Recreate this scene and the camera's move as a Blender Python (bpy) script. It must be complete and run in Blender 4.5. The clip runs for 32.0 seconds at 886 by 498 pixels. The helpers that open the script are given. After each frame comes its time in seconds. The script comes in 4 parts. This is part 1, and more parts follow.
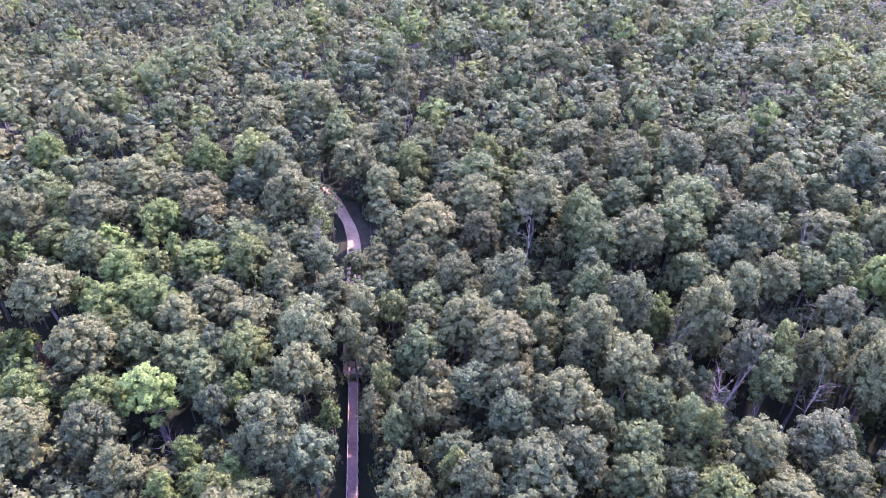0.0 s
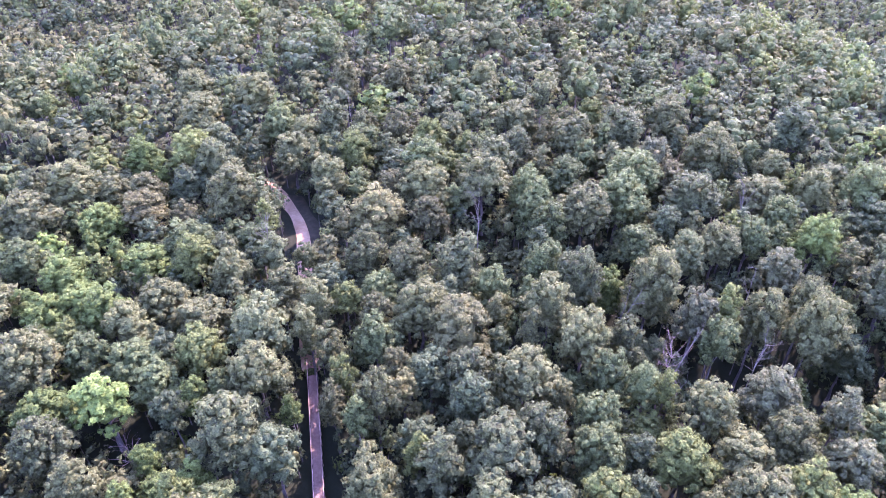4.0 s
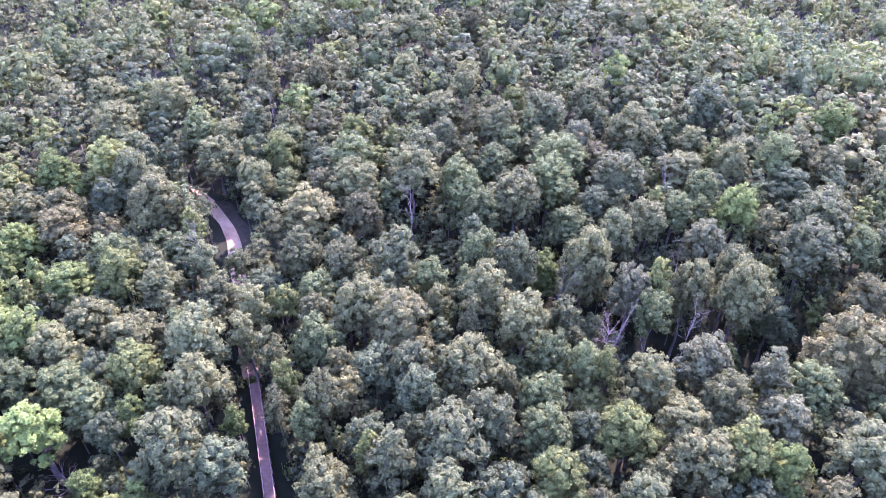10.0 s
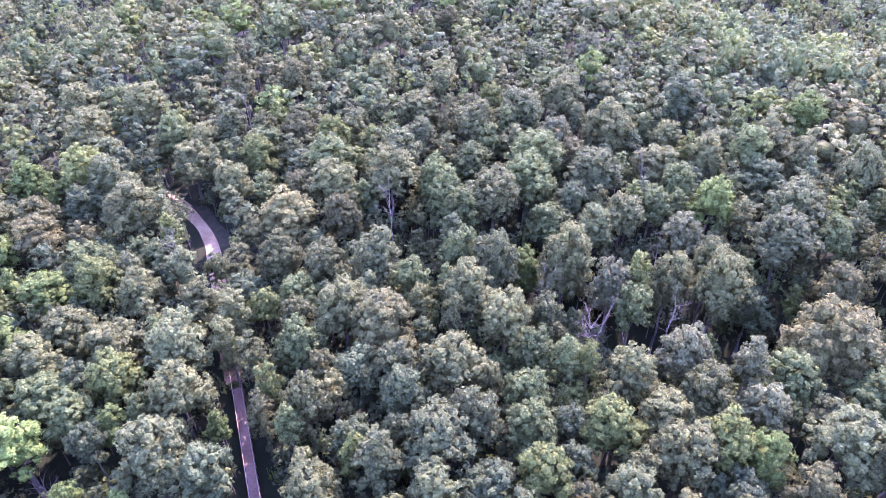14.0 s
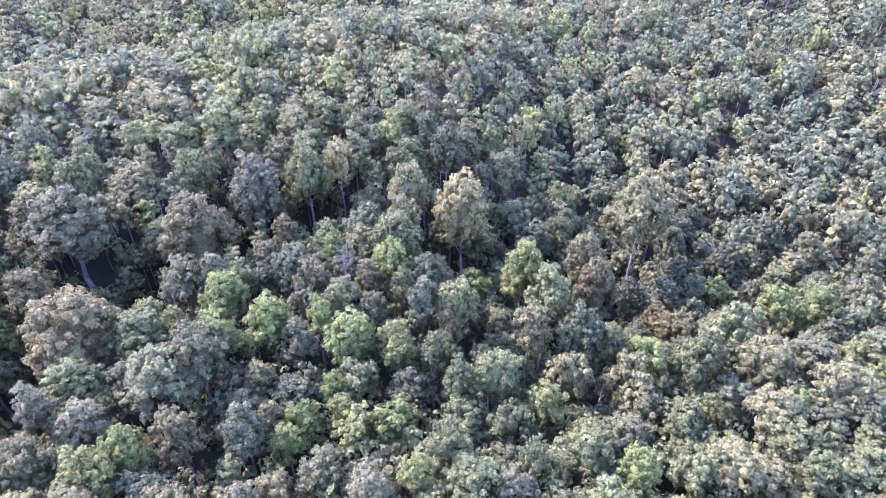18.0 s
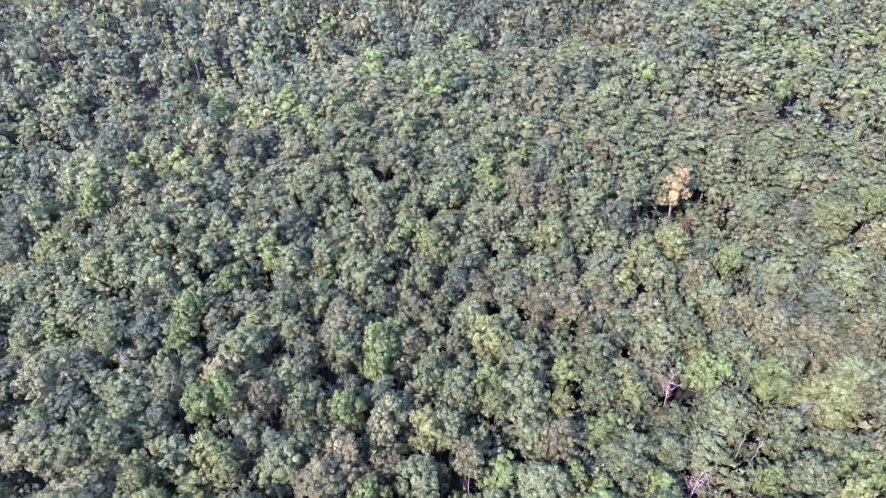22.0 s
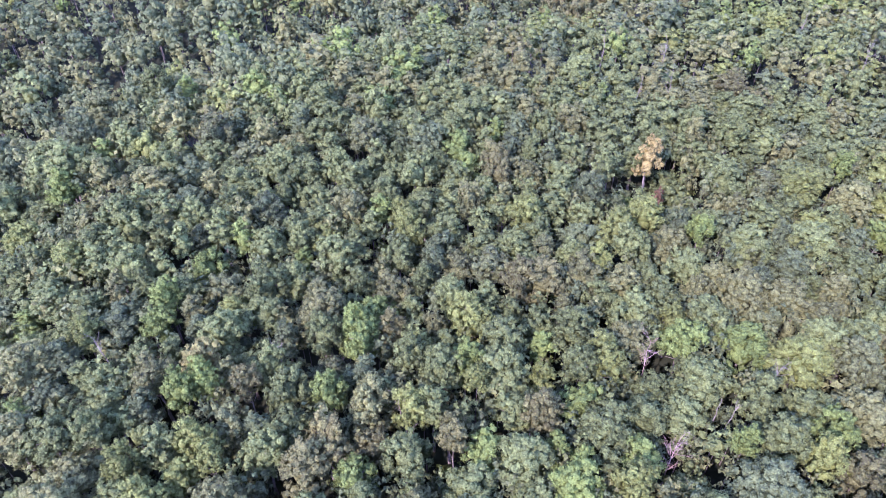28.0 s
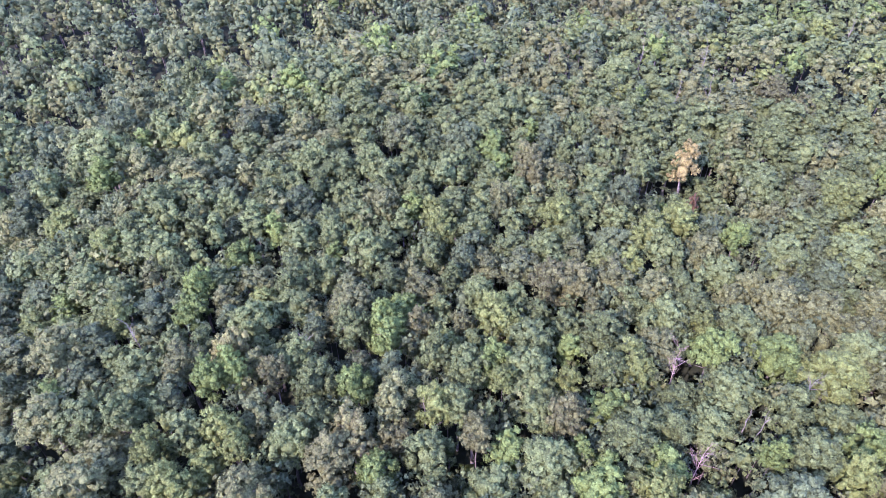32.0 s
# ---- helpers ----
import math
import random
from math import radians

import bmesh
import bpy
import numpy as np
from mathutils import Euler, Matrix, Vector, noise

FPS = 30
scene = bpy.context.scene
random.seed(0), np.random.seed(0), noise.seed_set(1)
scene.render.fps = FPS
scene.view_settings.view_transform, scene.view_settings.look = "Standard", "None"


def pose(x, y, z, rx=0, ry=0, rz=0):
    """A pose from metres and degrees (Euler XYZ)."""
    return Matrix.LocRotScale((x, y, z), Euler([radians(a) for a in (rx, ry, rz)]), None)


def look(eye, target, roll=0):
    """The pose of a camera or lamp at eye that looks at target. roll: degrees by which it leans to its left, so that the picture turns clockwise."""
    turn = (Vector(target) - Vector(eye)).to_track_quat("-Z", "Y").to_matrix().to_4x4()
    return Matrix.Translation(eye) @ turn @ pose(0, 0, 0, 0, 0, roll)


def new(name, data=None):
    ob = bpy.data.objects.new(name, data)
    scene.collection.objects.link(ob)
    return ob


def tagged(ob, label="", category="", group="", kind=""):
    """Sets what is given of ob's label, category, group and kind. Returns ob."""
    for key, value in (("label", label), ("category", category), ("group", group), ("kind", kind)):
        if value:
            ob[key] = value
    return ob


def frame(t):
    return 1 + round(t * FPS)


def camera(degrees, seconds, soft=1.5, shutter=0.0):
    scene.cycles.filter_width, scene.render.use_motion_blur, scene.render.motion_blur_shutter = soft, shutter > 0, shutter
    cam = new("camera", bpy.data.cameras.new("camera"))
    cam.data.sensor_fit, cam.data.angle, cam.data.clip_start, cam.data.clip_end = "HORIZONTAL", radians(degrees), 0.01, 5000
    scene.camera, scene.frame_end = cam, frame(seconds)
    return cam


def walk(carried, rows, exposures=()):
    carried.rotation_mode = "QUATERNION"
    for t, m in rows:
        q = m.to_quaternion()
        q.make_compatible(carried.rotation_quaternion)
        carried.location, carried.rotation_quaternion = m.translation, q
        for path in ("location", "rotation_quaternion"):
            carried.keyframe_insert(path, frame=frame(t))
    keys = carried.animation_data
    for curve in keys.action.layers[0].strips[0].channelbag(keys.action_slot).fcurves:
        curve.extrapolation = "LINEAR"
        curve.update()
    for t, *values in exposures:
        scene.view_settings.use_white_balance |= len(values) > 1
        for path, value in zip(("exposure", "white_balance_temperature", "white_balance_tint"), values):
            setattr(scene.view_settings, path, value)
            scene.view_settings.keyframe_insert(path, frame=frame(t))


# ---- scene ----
EYE = (0.0, 0.0, 120.0)


def view(azimuth, pitch, roll):
    """A pose at EYE; azimuth clockwise from +y, pitch up, both in degrees."""
    a, p = radians(azimuth), radians(pitch)
    way = Vector((math.sin(a) * math.cos(p), math.cos(a) * math.cos(p), math.sin(p)))
    return look(EYE, Vector(EYE) + 100 * way, roll)


cam = camera(64.0, 32.0, soft=0.3)
# seconds, azimuth, pitch, roll of the hovering camera as it pans
PATH = [
    (0, -185.29, -38.69, 0.37),
    (0.5, -184.07, -38.86, 0.34),
    (1, -183.68, -39.04, 0.25),
    (1.5, -183.28, -39.18, 0.18),
    (2, -182.73, -39.31, 0.09),
    (2.5, -182.15, -39.45, 0.03),
    (3, -181.48, -39.59, -0.01),
    (3.5, -180.82, -39.71, -0.07),
    (5.5, -178.13, -40.06, -0.15),
    (6, -177.39, -40.11, -0.15),
    (6.5, -176.80, -40.15, -0.15),
    (7, -176.23, -40.20, -0.19),
    (7.5, -175.69, -40.26, -0.16),
    (8, -175.07, -40.28, -0.09),
    (8.5, -174.57, -40.28, -0.06),
    (9, -174.14, -40.28, -0.01),
    (9.5, -173.73, -40.29, 0.01),
    (10, -173.36, -40.36, -0.00),
    (10.5, -173.03, -40.36, -0.02),
    (11, -172.79, -40.41, -0.06),
    (11.5, -172.57, -40.44, -0.11),
    (12, -172.28, -40.45, -0.10),
    (12.5, -172.02, -40.46, -0.15),
    (13, -171.75, -40.45, -0.13),
    (13.5, -171.56, -40.46, -0.17),
    (14.6, -171.05, -40.42, -0.12),
    (15.1, -169.60, -40.35, 0.00),
    (15.5, -163.57, -40.29, 0.15),
    (16, -151.70, -40.28, 0.08),
    (16.5, -137.46, -40.36, 0.16),
    (17, -122.90, -40.46, 0.28),
    (17.5, -108.95, -40.46, 0.30),
    (18, -94.53, -40.54, 0.29),
    (18.5, -82.28, -40.67, 0.07),
    (19, -70.41, -40.83, -0.04),
    (19.5, -59.78, -41.02, -0.05),
    (20, -49.17, -41.21, -0.11),
    (20.5, -40.14, -41.41, -0.12),
    (21, -30.30, -41.57, -0.13),
    (21.5, -20.58, -41.12, -0.07),
    (22, -11.72, -40.86, 0.22),
    (22.5, -5.13, -40.98, 0.40),
    (23, 0.00, -41.11, 0.44),
    (23.5, 1.69, -41.27, 0.59),
    (24, 2.29, -41.54, 0.59),
    (24.5, 1.90, -41.85, 0.55),
    (25, 0.38, -42.17, 0.34),
    (25.5, -4.86, -42.38, 0.00),
    (25.7, -6.10, -42.44, 0.00),
    (26, -7.00, -42.50, 0.00),
    (26.5, -7.75, -42.58, -0.02),
    (27, -8.22, -42.63, -0.03),
    (27.5, -8.69, -42.67, -0.04),
    (28, -9.21, -42.70, -0.08),
    (28.5, -9.80, -42.75, -0.11),
    (29, -10.53, -42.77, -0.20),
    (29.5, -11.11, -42.79, -0.32),
    (30, -11.56, -42.77, -0.41),
    (30.5, -11.86, -42.77, -0.43),
    (31, -12.14, -42.78, -0.47),
    (31.5, -12.33, -42.79, -0.36),
    (32, -12.51, -42.77, -0.31),
]

walk(cam, [(t, view(a, p, r)) for t, a, p, r in PATH], exposures=[
    (0.0, 3.96, 5550, 75), (0.5, 4.15, 5550, 75), (2.0, 4.2, 5550, 75), (6.0, 4.22, 5550, 75), (13.5, 4.27, 5500, 76), (17.0, 4.33, 5480, 78), (19.0, 4.18, 5400, 75), (21.0, 3.9, 5330, 70), (23.0, 3.6, 5280, 65), (32.0, 3.53, 5280, 63)])

# ---------------------------------------------------------------- light
SUN_AZ, SUN_EL = -152.0, 42.0
world = bpy.data.worlds.new("sky")
scene.world = world
world.use_nodes = True
wn = world.node_tree
sky = wn.nodes.new("ShaderNodeTexSky")
sky.sky_type = "NISHITA"
sky.sun_disc = False
sky.sun_elevation = radians(SUN_EL)
sky.sun_rotation = radians(SUN_AZ)
sky.air_density, sky.dust_density, sky.ozone_density = 1.5, 0.6, 2.5
wn.links.new(sky.outputs[0], wn.nodes["Background"].inputs[0])
wn.nodes["Background"].inputs[1].default_value = 0.15
sun_data = bpy.data.lights.new("sun", "SUN")
sun_data.energy, sun_data.angle, sun_data.color = 1.8, radians(0.6), (1.0, 0.89, 0.64)
sun = new("sun", sun_data)
TO_SUN = Vector((math.sin(radians(SUN_AZ)) * math.cos(radians(SUN_EL)), math.cos(radians(SUN_AZ)) * math.cos(radians(SUN_EL)), math.sin(radians(SUN_EL))))
sun.matrix_world = look(TO_SUN * 300, (0, 0, 0))

# ---------------------------------------------------------------- materials


def material(name, rough=0.8):
    m = bpy.data.materials.new(name)
    m.use_nodes = True
    b = m.node_tree.nodes["Principled BSDF"]
    b.inputs["Roughness"].default_value = rough
    return m, m.node_tree.nodes, m.node_tree.links, b


def node(nodes, kind, **values):
    n = nodes.new(kind)
    for key, value in values.items():
        n.inputs[key].default_value = value
    return n


def ramp(nodes, stops):
    r = nodes.new("ShaderNodeValToRGB")
    while len(r.color_ramp.elements) < len(stops):
        r.color_ramp.elements.new(0.5)
    for e, (p, c) in zip(r.color_ramp.elements, stops):
        e.position, e.color = p, (*c, 1)
    return r


def foliage(name, dark, light, gloss=0.08):
    """Leaves: tone varies from leaf to leaf, from branch to branch and from tree to tree, with shade painted between
    tufts; some light passes through.
    """
    m, nodes, links, b = material(name, 0.65)
    dark = (dark[0] * 1.40, dark[1] * 1.36, dark[2] * 1.2)
    light = (light[0] * 1.05, light[1] * 1.04, light[2] * 0.76)
    b.inputs["Specular IOR Level"].default_value = gloss
    geo = nodes.new("ShaderNodeNewGeometry")
    info = nodes.new("ShaderNodeObjectInfo")
    broad = node(nodes, "ShaderNodeTexNoise", Scale=0.8, Detail=2.0)
    fine = node(nodes, "ShaderNodeTexNoise", Scale=4.2, Detail=2.5, Roughness=0.9)
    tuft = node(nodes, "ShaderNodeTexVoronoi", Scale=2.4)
    links.new(geo.outputs["Position"], broad.inputs["Vector"])
    links.new(geo.outputs["Position"], fine.inputs["Vector"])
    # tufts of leaves, their outline broken up by the fine grain
    jit = nodes.new("ShaderNodeVectorMath")
    jit.operation = "MULTIPLY_ADD"
    jit.inputs[1].default_value = (0.5, 0.5, 0.5)
    links.new(fine.outputs["Color"], jit.inputs[0])
    links.new(geo.outputs["Position"], jit.inputs[2])
    links.new(jit.outputs[0], tuft.inputs["Vector"])

    def weigh(source, amount, onto):
        n = nodes.new("ShaderNodeMath")
        n.operation = "MULTIPLY_ADD"
        n.inputs[1].default_value = amount
        links.new(source, n.inputs[0])
        if onto is None:
            n.inputs[2].default_value = -0.44
        else:
            links.new(onto, n.inputs[2])
        return n.outputs[0]

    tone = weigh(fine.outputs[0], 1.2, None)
    # darker away from each tuft's middle: shade of the gaps put into the colour
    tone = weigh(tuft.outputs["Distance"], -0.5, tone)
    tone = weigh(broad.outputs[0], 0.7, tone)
    tone = weigh(geo.outputs["Random Per Island"], 0.34, tone)
    tone = weigh(info.outputs["Random"], 0.28, tone)
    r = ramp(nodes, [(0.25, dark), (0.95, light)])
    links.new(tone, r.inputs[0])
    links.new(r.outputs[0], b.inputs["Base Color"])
    bump = node(nodes, "ShaderNodeBump", Strength=0.8, Distance=0.22)
    height = weigh(tuft.outputs["Distance"], -1.0, fine.outputs[0])
    links.new(height, bump.inputs["Height"])
    links.new(bump.outputs[0], b.inputs["Normal"])
    tr = nodes.new("ShaderNodeBsdfTranslucent")
    links.new(r.outputs[0], tr.inputs[0])
    links.new(bump.outputs[0], tr.inputs[1])
    mx = nodes.new("ShaderNodeMixShader")
    mx.inputs[0].default_value = 0.40
    links.new(b.outputs[0], mx.inputs[1])
    links.new(tr.outputs[0], mx.inputs[2])
    links.new(mx.outputs[0], nodes["Material Output"].inputs[0])
    return m


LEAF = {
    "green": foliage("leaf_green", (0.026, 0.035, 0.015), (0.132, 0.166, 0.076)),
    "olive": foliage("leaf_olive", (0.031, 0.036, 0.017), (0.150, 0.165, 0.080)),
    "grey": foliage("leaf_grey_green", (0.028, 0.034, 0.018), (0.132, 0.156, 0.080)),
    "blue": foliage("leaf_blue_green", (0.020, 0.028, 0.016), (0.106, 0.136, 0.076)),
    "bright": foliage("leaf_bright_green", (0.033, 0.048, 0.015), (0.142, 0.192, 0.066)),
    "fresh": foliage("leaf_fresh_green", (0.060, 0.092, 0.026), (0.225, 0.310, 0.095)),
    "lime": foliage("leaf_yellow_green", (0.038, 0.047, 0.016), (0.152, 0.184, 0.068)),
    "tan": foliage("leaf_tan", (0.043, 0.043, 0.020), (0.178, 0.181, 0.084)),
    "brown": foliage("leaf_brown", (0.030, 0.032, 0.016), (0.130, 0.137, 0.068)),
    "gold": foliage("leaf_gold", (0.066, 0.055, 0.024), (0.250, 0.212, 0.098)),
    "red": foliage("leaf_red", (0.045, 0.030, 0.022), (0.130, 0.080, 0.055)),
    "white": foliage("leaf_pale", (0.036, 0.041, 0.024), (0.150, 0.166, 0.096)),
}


def mottled(name, colours, scale, rough=0.9, bump=0.3, distance=0.05, detail=6.0):
    m, nodes, links, b = material(name, rough)
    b.inputs["Specular IOR Level"].default_value = 0.12
    geo = nodes.new("ShaderNodeNewGeometry")
    a = node(nodes, "ShaderNodeTexNoise", Scale=scale, Detail=detail, Roughness=0.65)
    c = node(nodes, "ShaderNodeTexNoise", Scale=scale * 0.13, Detail=2.0)
    links.new(geo.outputs["Position"], a.inputs["Vector"])
    links.new(geo.outputs["Position"], c.inputs["Vector"])
    add = nodes.new("ShaderNodeMath")
    add.operation = "MULTIPLY_ADD"
    add.inputs[1].default_value = 0.6
    links.new(c.outputs[0], add.inputs[0])
    sub = nodes.new("ShaderNodeMath")
    sub.operation = "MULTIPLY_ADD"
    sub.inputs[1].default_value = 0.8
    sub.inputs[2].default_value = -0.2
    links.new(a.outputs[0], sub.inputs[0])
    links.new(sub.outputs[0], add.inputs[2])
    n = len(colours)
    r = ramp(nodes, [(0.25 + 0.5 * i / (n - 1), col) for i, col in enumerate(colours)])
    links.new(add.outputs[0], r.inputs[0])
    links.new(r.outputs[0], b.inputs["Base Color"])
    bp = node(nodes, "ShaderNodeBump", Strength=bump, Distance=distance)
    links.new(a.outputs[0], bp.inputs["Height"])
    links.new(bp.outputs[0], b.inputs["Normal"])
    return m


BARK = mottled("bark", [(0.035, 0.030, 0.025), (0.075, 0.066, 0.056), (0.13, 0.115, 0.10)], 3.0, 0.9, 0.6, 0.1)
PALE_BARK = mottled("weathered_dead_wood", [(0.060, 0.052, 0.042), (0.105, 0.092, 0.075), (0.155, 0.138, 0.112)], 2.0, 0.85, 0.4, 0.06)
ROSE_WOOD = mottled("fallen_dead_twigs", [(0.09, 0.062, 0.052), (0.15, 0.108, 0.094), (0.22, 0.165, 0.145)], 2.0, 0.85, 0.4, 0.06)
# litter far below its own tone: shade under the trees is in the colour
SHADED_LITTER = mottled("shaded_leaf_litter", [(0.008, 0.011, 0.005), (0.012, 0.015, 0.007), (0.018, 0.019, 0.010)], 0.55, 0.95, 0.6, 0.3)
GRAVEL = mottled("dirt_track", [(0.160, 0.098, 0.054), (0.240, 0.156, 0.090), (0.330, 0.226, 0.138)], 0.9, 0.95, 0.5, 0.06)
VERGE = mottled("trampled_verge", [(0.016, 0.017, 0.009), (0.030, 0.027, 0.016), (0.052, 0.041, 0.027)], 0.6, 0.95, 0.6, 0.1)
DECK = mottled("weathered_deck", [(0.085, 0.050, 0.036), (0.130, 0.080, 0.060), (0.175, 0.115, 0.088)], 1.6, 0.85, 0.4, 0.02)
RAIL = mottled("rail_timber", [(0.17, 0.105, 0.08), (0.27, 0.18, 0.14), (0.38, 0.27, 0.21)], 2.2, 0.8, 0.3, 0.02)

# ---------------------------------------------------------------- plan


def smooth(a, b, v):
    """0 at a, 1 at b, eased; a may be the larger."""
    v = min(1.0, max(0.0, (v - a) / (b - a)))
    return v * v * (3 - 2 * v)


def along(table, v):
    """The value at v between the rows of a table."""
    return float(np.interp(v, [r[0] for r in table], [r[1] for r in table]))


EDGE = ((-200.0, -18.0), (-20.0, -72.0), (30.0, -74.0), (80.0, -102.0), (118.0, -120.0), (140.0, -113.0), (167.0, -100.0), (184.0, -77.0), (202.0, -58.0), (212.0, -30.0), (224.0, 0.0), (245.0, 20.0), (300.0, 50.0))


def hill_edge(y):
    """The x west of which the spur of small trees falls off into the ravine."""
    return along(EDGE, y)


# the brow of the high ground, by azimuth; past it the land falls into the next valley
BROW = ((-250.0, 300.0), (-225.0, 262.0), (-219.0, 258.0), (-203.0, 252.0), (-194.0, 285.0), (-170.0, 320.0), (-150.0, 262.0), (-136.0, 250.0), (-127.0, 240.0), (-120.0, 234.0), (-113.0, 236.0), (-105.0, 242.0), (-95.0, 250.0), (-85.0, 300.0), (-76.0, 400.0), (-68.0, 480.0), (40.0, 480.0), (110.0, 400.0))


def past_brow(x, y):
    """Metres beyond the brow."""
    az = math.degrees(math.atan2(x, y))
    if az > 110:
        az -= 360
    return math.hypot(x, y) - along(BROW, az)


def on_spur(x, y):
    """1 on the spur that carries the small upland trees, 0 in the bottomland."""
    east = smooth(-6, 8, x - hill_edge(y))
    south = smooth(-60, -35, y + 0.45 * min(x, 0.0))
    return east * south


GULLY = ((-40.0, -112.0), (-112.0, -81.0), (-143.0, -60.0), (-146.0, -20.0), (-128.0, 30.0))


def from_gully(x, y):
    """The distance from the gully's bed."""
    best = 999.0
    for (ax, ay), (bx, by) in zip(GULLY, GULLY[1:]):
        dx, dy = bx - ax, by - ay
        t = min(1.0, max(0.0, ((x - ax) * dx + (y - ay) * dy) / (dx * dx + dy * dy)))
        best = min(best, math.hypot(x - ax - t * dx, y - ay - t * dy))
    return best


def ground_z(x, y):
    z = 6.0 * on_spur(x, y)
    if -175 < x < -10 and -140 < y < 60:
        z -= 13.0 * (1 - smooth(3, 24, from_gully(x, y)))
    # the ravine west of the spur, and the fall behind the far crest
    if y > -30:
        w = hill_edge(y) - x
        z -= (31.0 * smooth(0, 40, w) - 14.0 * smooth(100, 300, w)) * smooth(-30, 30, y)
    past = past_brow(x, y)
    if past > -20:
        z -= 44.0 * smooth(-10, 95, past) - 0.14 * max(0.0, min(past, 600.0) - 110)
    z += 1.6 * noise.noise((x * 0.013, y * 0.013, 3.1)) + 0.5 * noise.noise((x * 0.05, y * 0.05, 7.7))
    away = abs(x - path_x(y))
    if -125 < y < -30:
        z -= 3.0 * (1 - smooth(6, 24, away)) * smooth(-112, -100, y) * smooth(-30, -45, y)
    r = math.hypot(x, y)
    if r > 300:
        z += 10 * smooth(300, 900, r) * (0.6 + 0.8 * noise.noise((x * 0.0011, y * 0.0011, 0.4)))
    return z


def path_x(y):
    """The centre line of the bridge and of the track south of it."""
    return 28.5 - 0.187 * (y + 99.9) + 0.0113 * max(0.0, -145 - y) ** 2


def part(name, data, mat, parent, label=""):
    ob = new(name, data)
    if mat:
        data.materials.append(mat)
    ob.parent = parent
    return tagged(ob, label)


def mesh_from(name, verts, faces, smooth_shade=False):
    me = bpy.data.meshes.new(name)
    me.from_pydata([tuple(v) for v in verts], [], [tuple(f) for f in faces])
    if smooth_shade:
        me.shade_smooth()
    me.update()
    return me


def mesh_bulk(name, verts, tris, mats=None):
    """A triangle mesh from arrays."""
    me = bpy.data.meshes.new(name)
    me.vertices.add(len(verts))
    me.vertices.foreach_set("co", np.ascontiguousarray(verts, dtype=np.float32).ravel())
    me.loops.add(len(tris) * 3)
    me.loops.foreach_set("vertex_index", np.ascontiguousarray(tris, dtype=np.int32).ravel())
    me.polygons.add(len(tris))
    me.polygons.foreach_set("loop_start", np.arange(0, len(tris) * 3, 3, dtype=np.int32))
    if mats is not None:
        me.polygons.foreach_set("material_index", np.ascontiguousarray(mats, dtype=np.int32))
    me.update(calc_edges=True)
    return me


# ---------------------------------------------------------------- ground
def build_ground():
    radii = [0] + [12 * 1.0 * i for i in range(1, 30)] + [400, 470, 560, 700, 900, 1300, 2000, 3200, 4800]
    n = 144
    verts, faces = [(0, 0, ground_z(0, 0))], []
    for r in radii[1:]:
        for k in range(n):
            a = 2 * math.pi * k / n
            x, y = r * math.sin(a), r * math.cos(a)
            verts.append((x, y, ground_z(x, y)))
    for k in range(n):
        faces.append((0, 1 + (k + 1) % n, 1 + k))
    for i in range(len(radii) - 2):
        for k in range(n):
            a, b = 1 + i * n + k, 1 + i * n + (k + 1) % n
            faces.append((a, b, b + n, a + n))
    me = mesh_from("ground", verts, faces, True)
    me.materials.append(SHADED_LITTER)
    tagged(new("ground", me), "forest floor of leaf litter and low green growth, shade darkened into its colour", "ground", kind="structure")


build_ground()


def ribbon(name, ys, half, lift, mat, label, category, wobble, aside=0.0):
    """A worn strip along the track, laid on the ground."""
    verts, faces = [], []
    cols = 5
    for i, y in enumerate(ys):
        x = path_x(y) + aside
        w1 = half * (1 + wobble * noise.noise((y * 0.11, 1.0, 2.0)))
        w2 = half * (1 + wobble * noise.noise((y * 0.13, 5.0, 2.0)))
        for k in range(cols):
            u = k / (cols - 1)
            px = x - w1 + (w1 + w2) * u
            crown = 0.05 * math.sin(math.pi * u)
            verts.append((px, y, ground_z(px, y) + lift * math.sin(math.pi * u) ** 0.4 - 0.12 * (u in (0, 1)) + crown))
    for i in range(len(ys) - 1):
        for k in range(cols - 1):
            a = i * cols + k
            faces.append((a, a + 1, a + cols + 1, a + cols))
    me = mesh_from(name, verts, faces, True)
    me.materials.append(mat)
    return tagged(new(name, me), label, category, kind="structure")


ribbon("verge", [-104 - 1.5 * i for i in range(44)], 4.4, 0.16, VERGE, "trampled brown earth verge beside the track", "verge", 0.5, -2.0)
ribbon("track", [-103 - 1.5 * i for i in range(52)], 2.6, 0.24, GRAVEL, "pale pinkish gravel track curving into the trees", "track", 0.25)

# ---------------------------------------------------------------- footbridge
def box_into(bm, m, sx, sy, sz, bevel=0.0):
    r = bmesh.ops.create_cube(bm, size=1.0, matrix=m @ Matrix.Diagonal((sx, sy, sz, 1)))
    if bevel:
        edges = list({e for v in r["verts"] for e in v.link_edges})
        bmesh.ops.bevel(bm, geom=edges, offset=bevel, segments=1, affect="EDGES")


def done(name, bm):
    me = bpy.data.meshes.new(name)
    bm.to_mesh(me)
    bm.free()
    return me


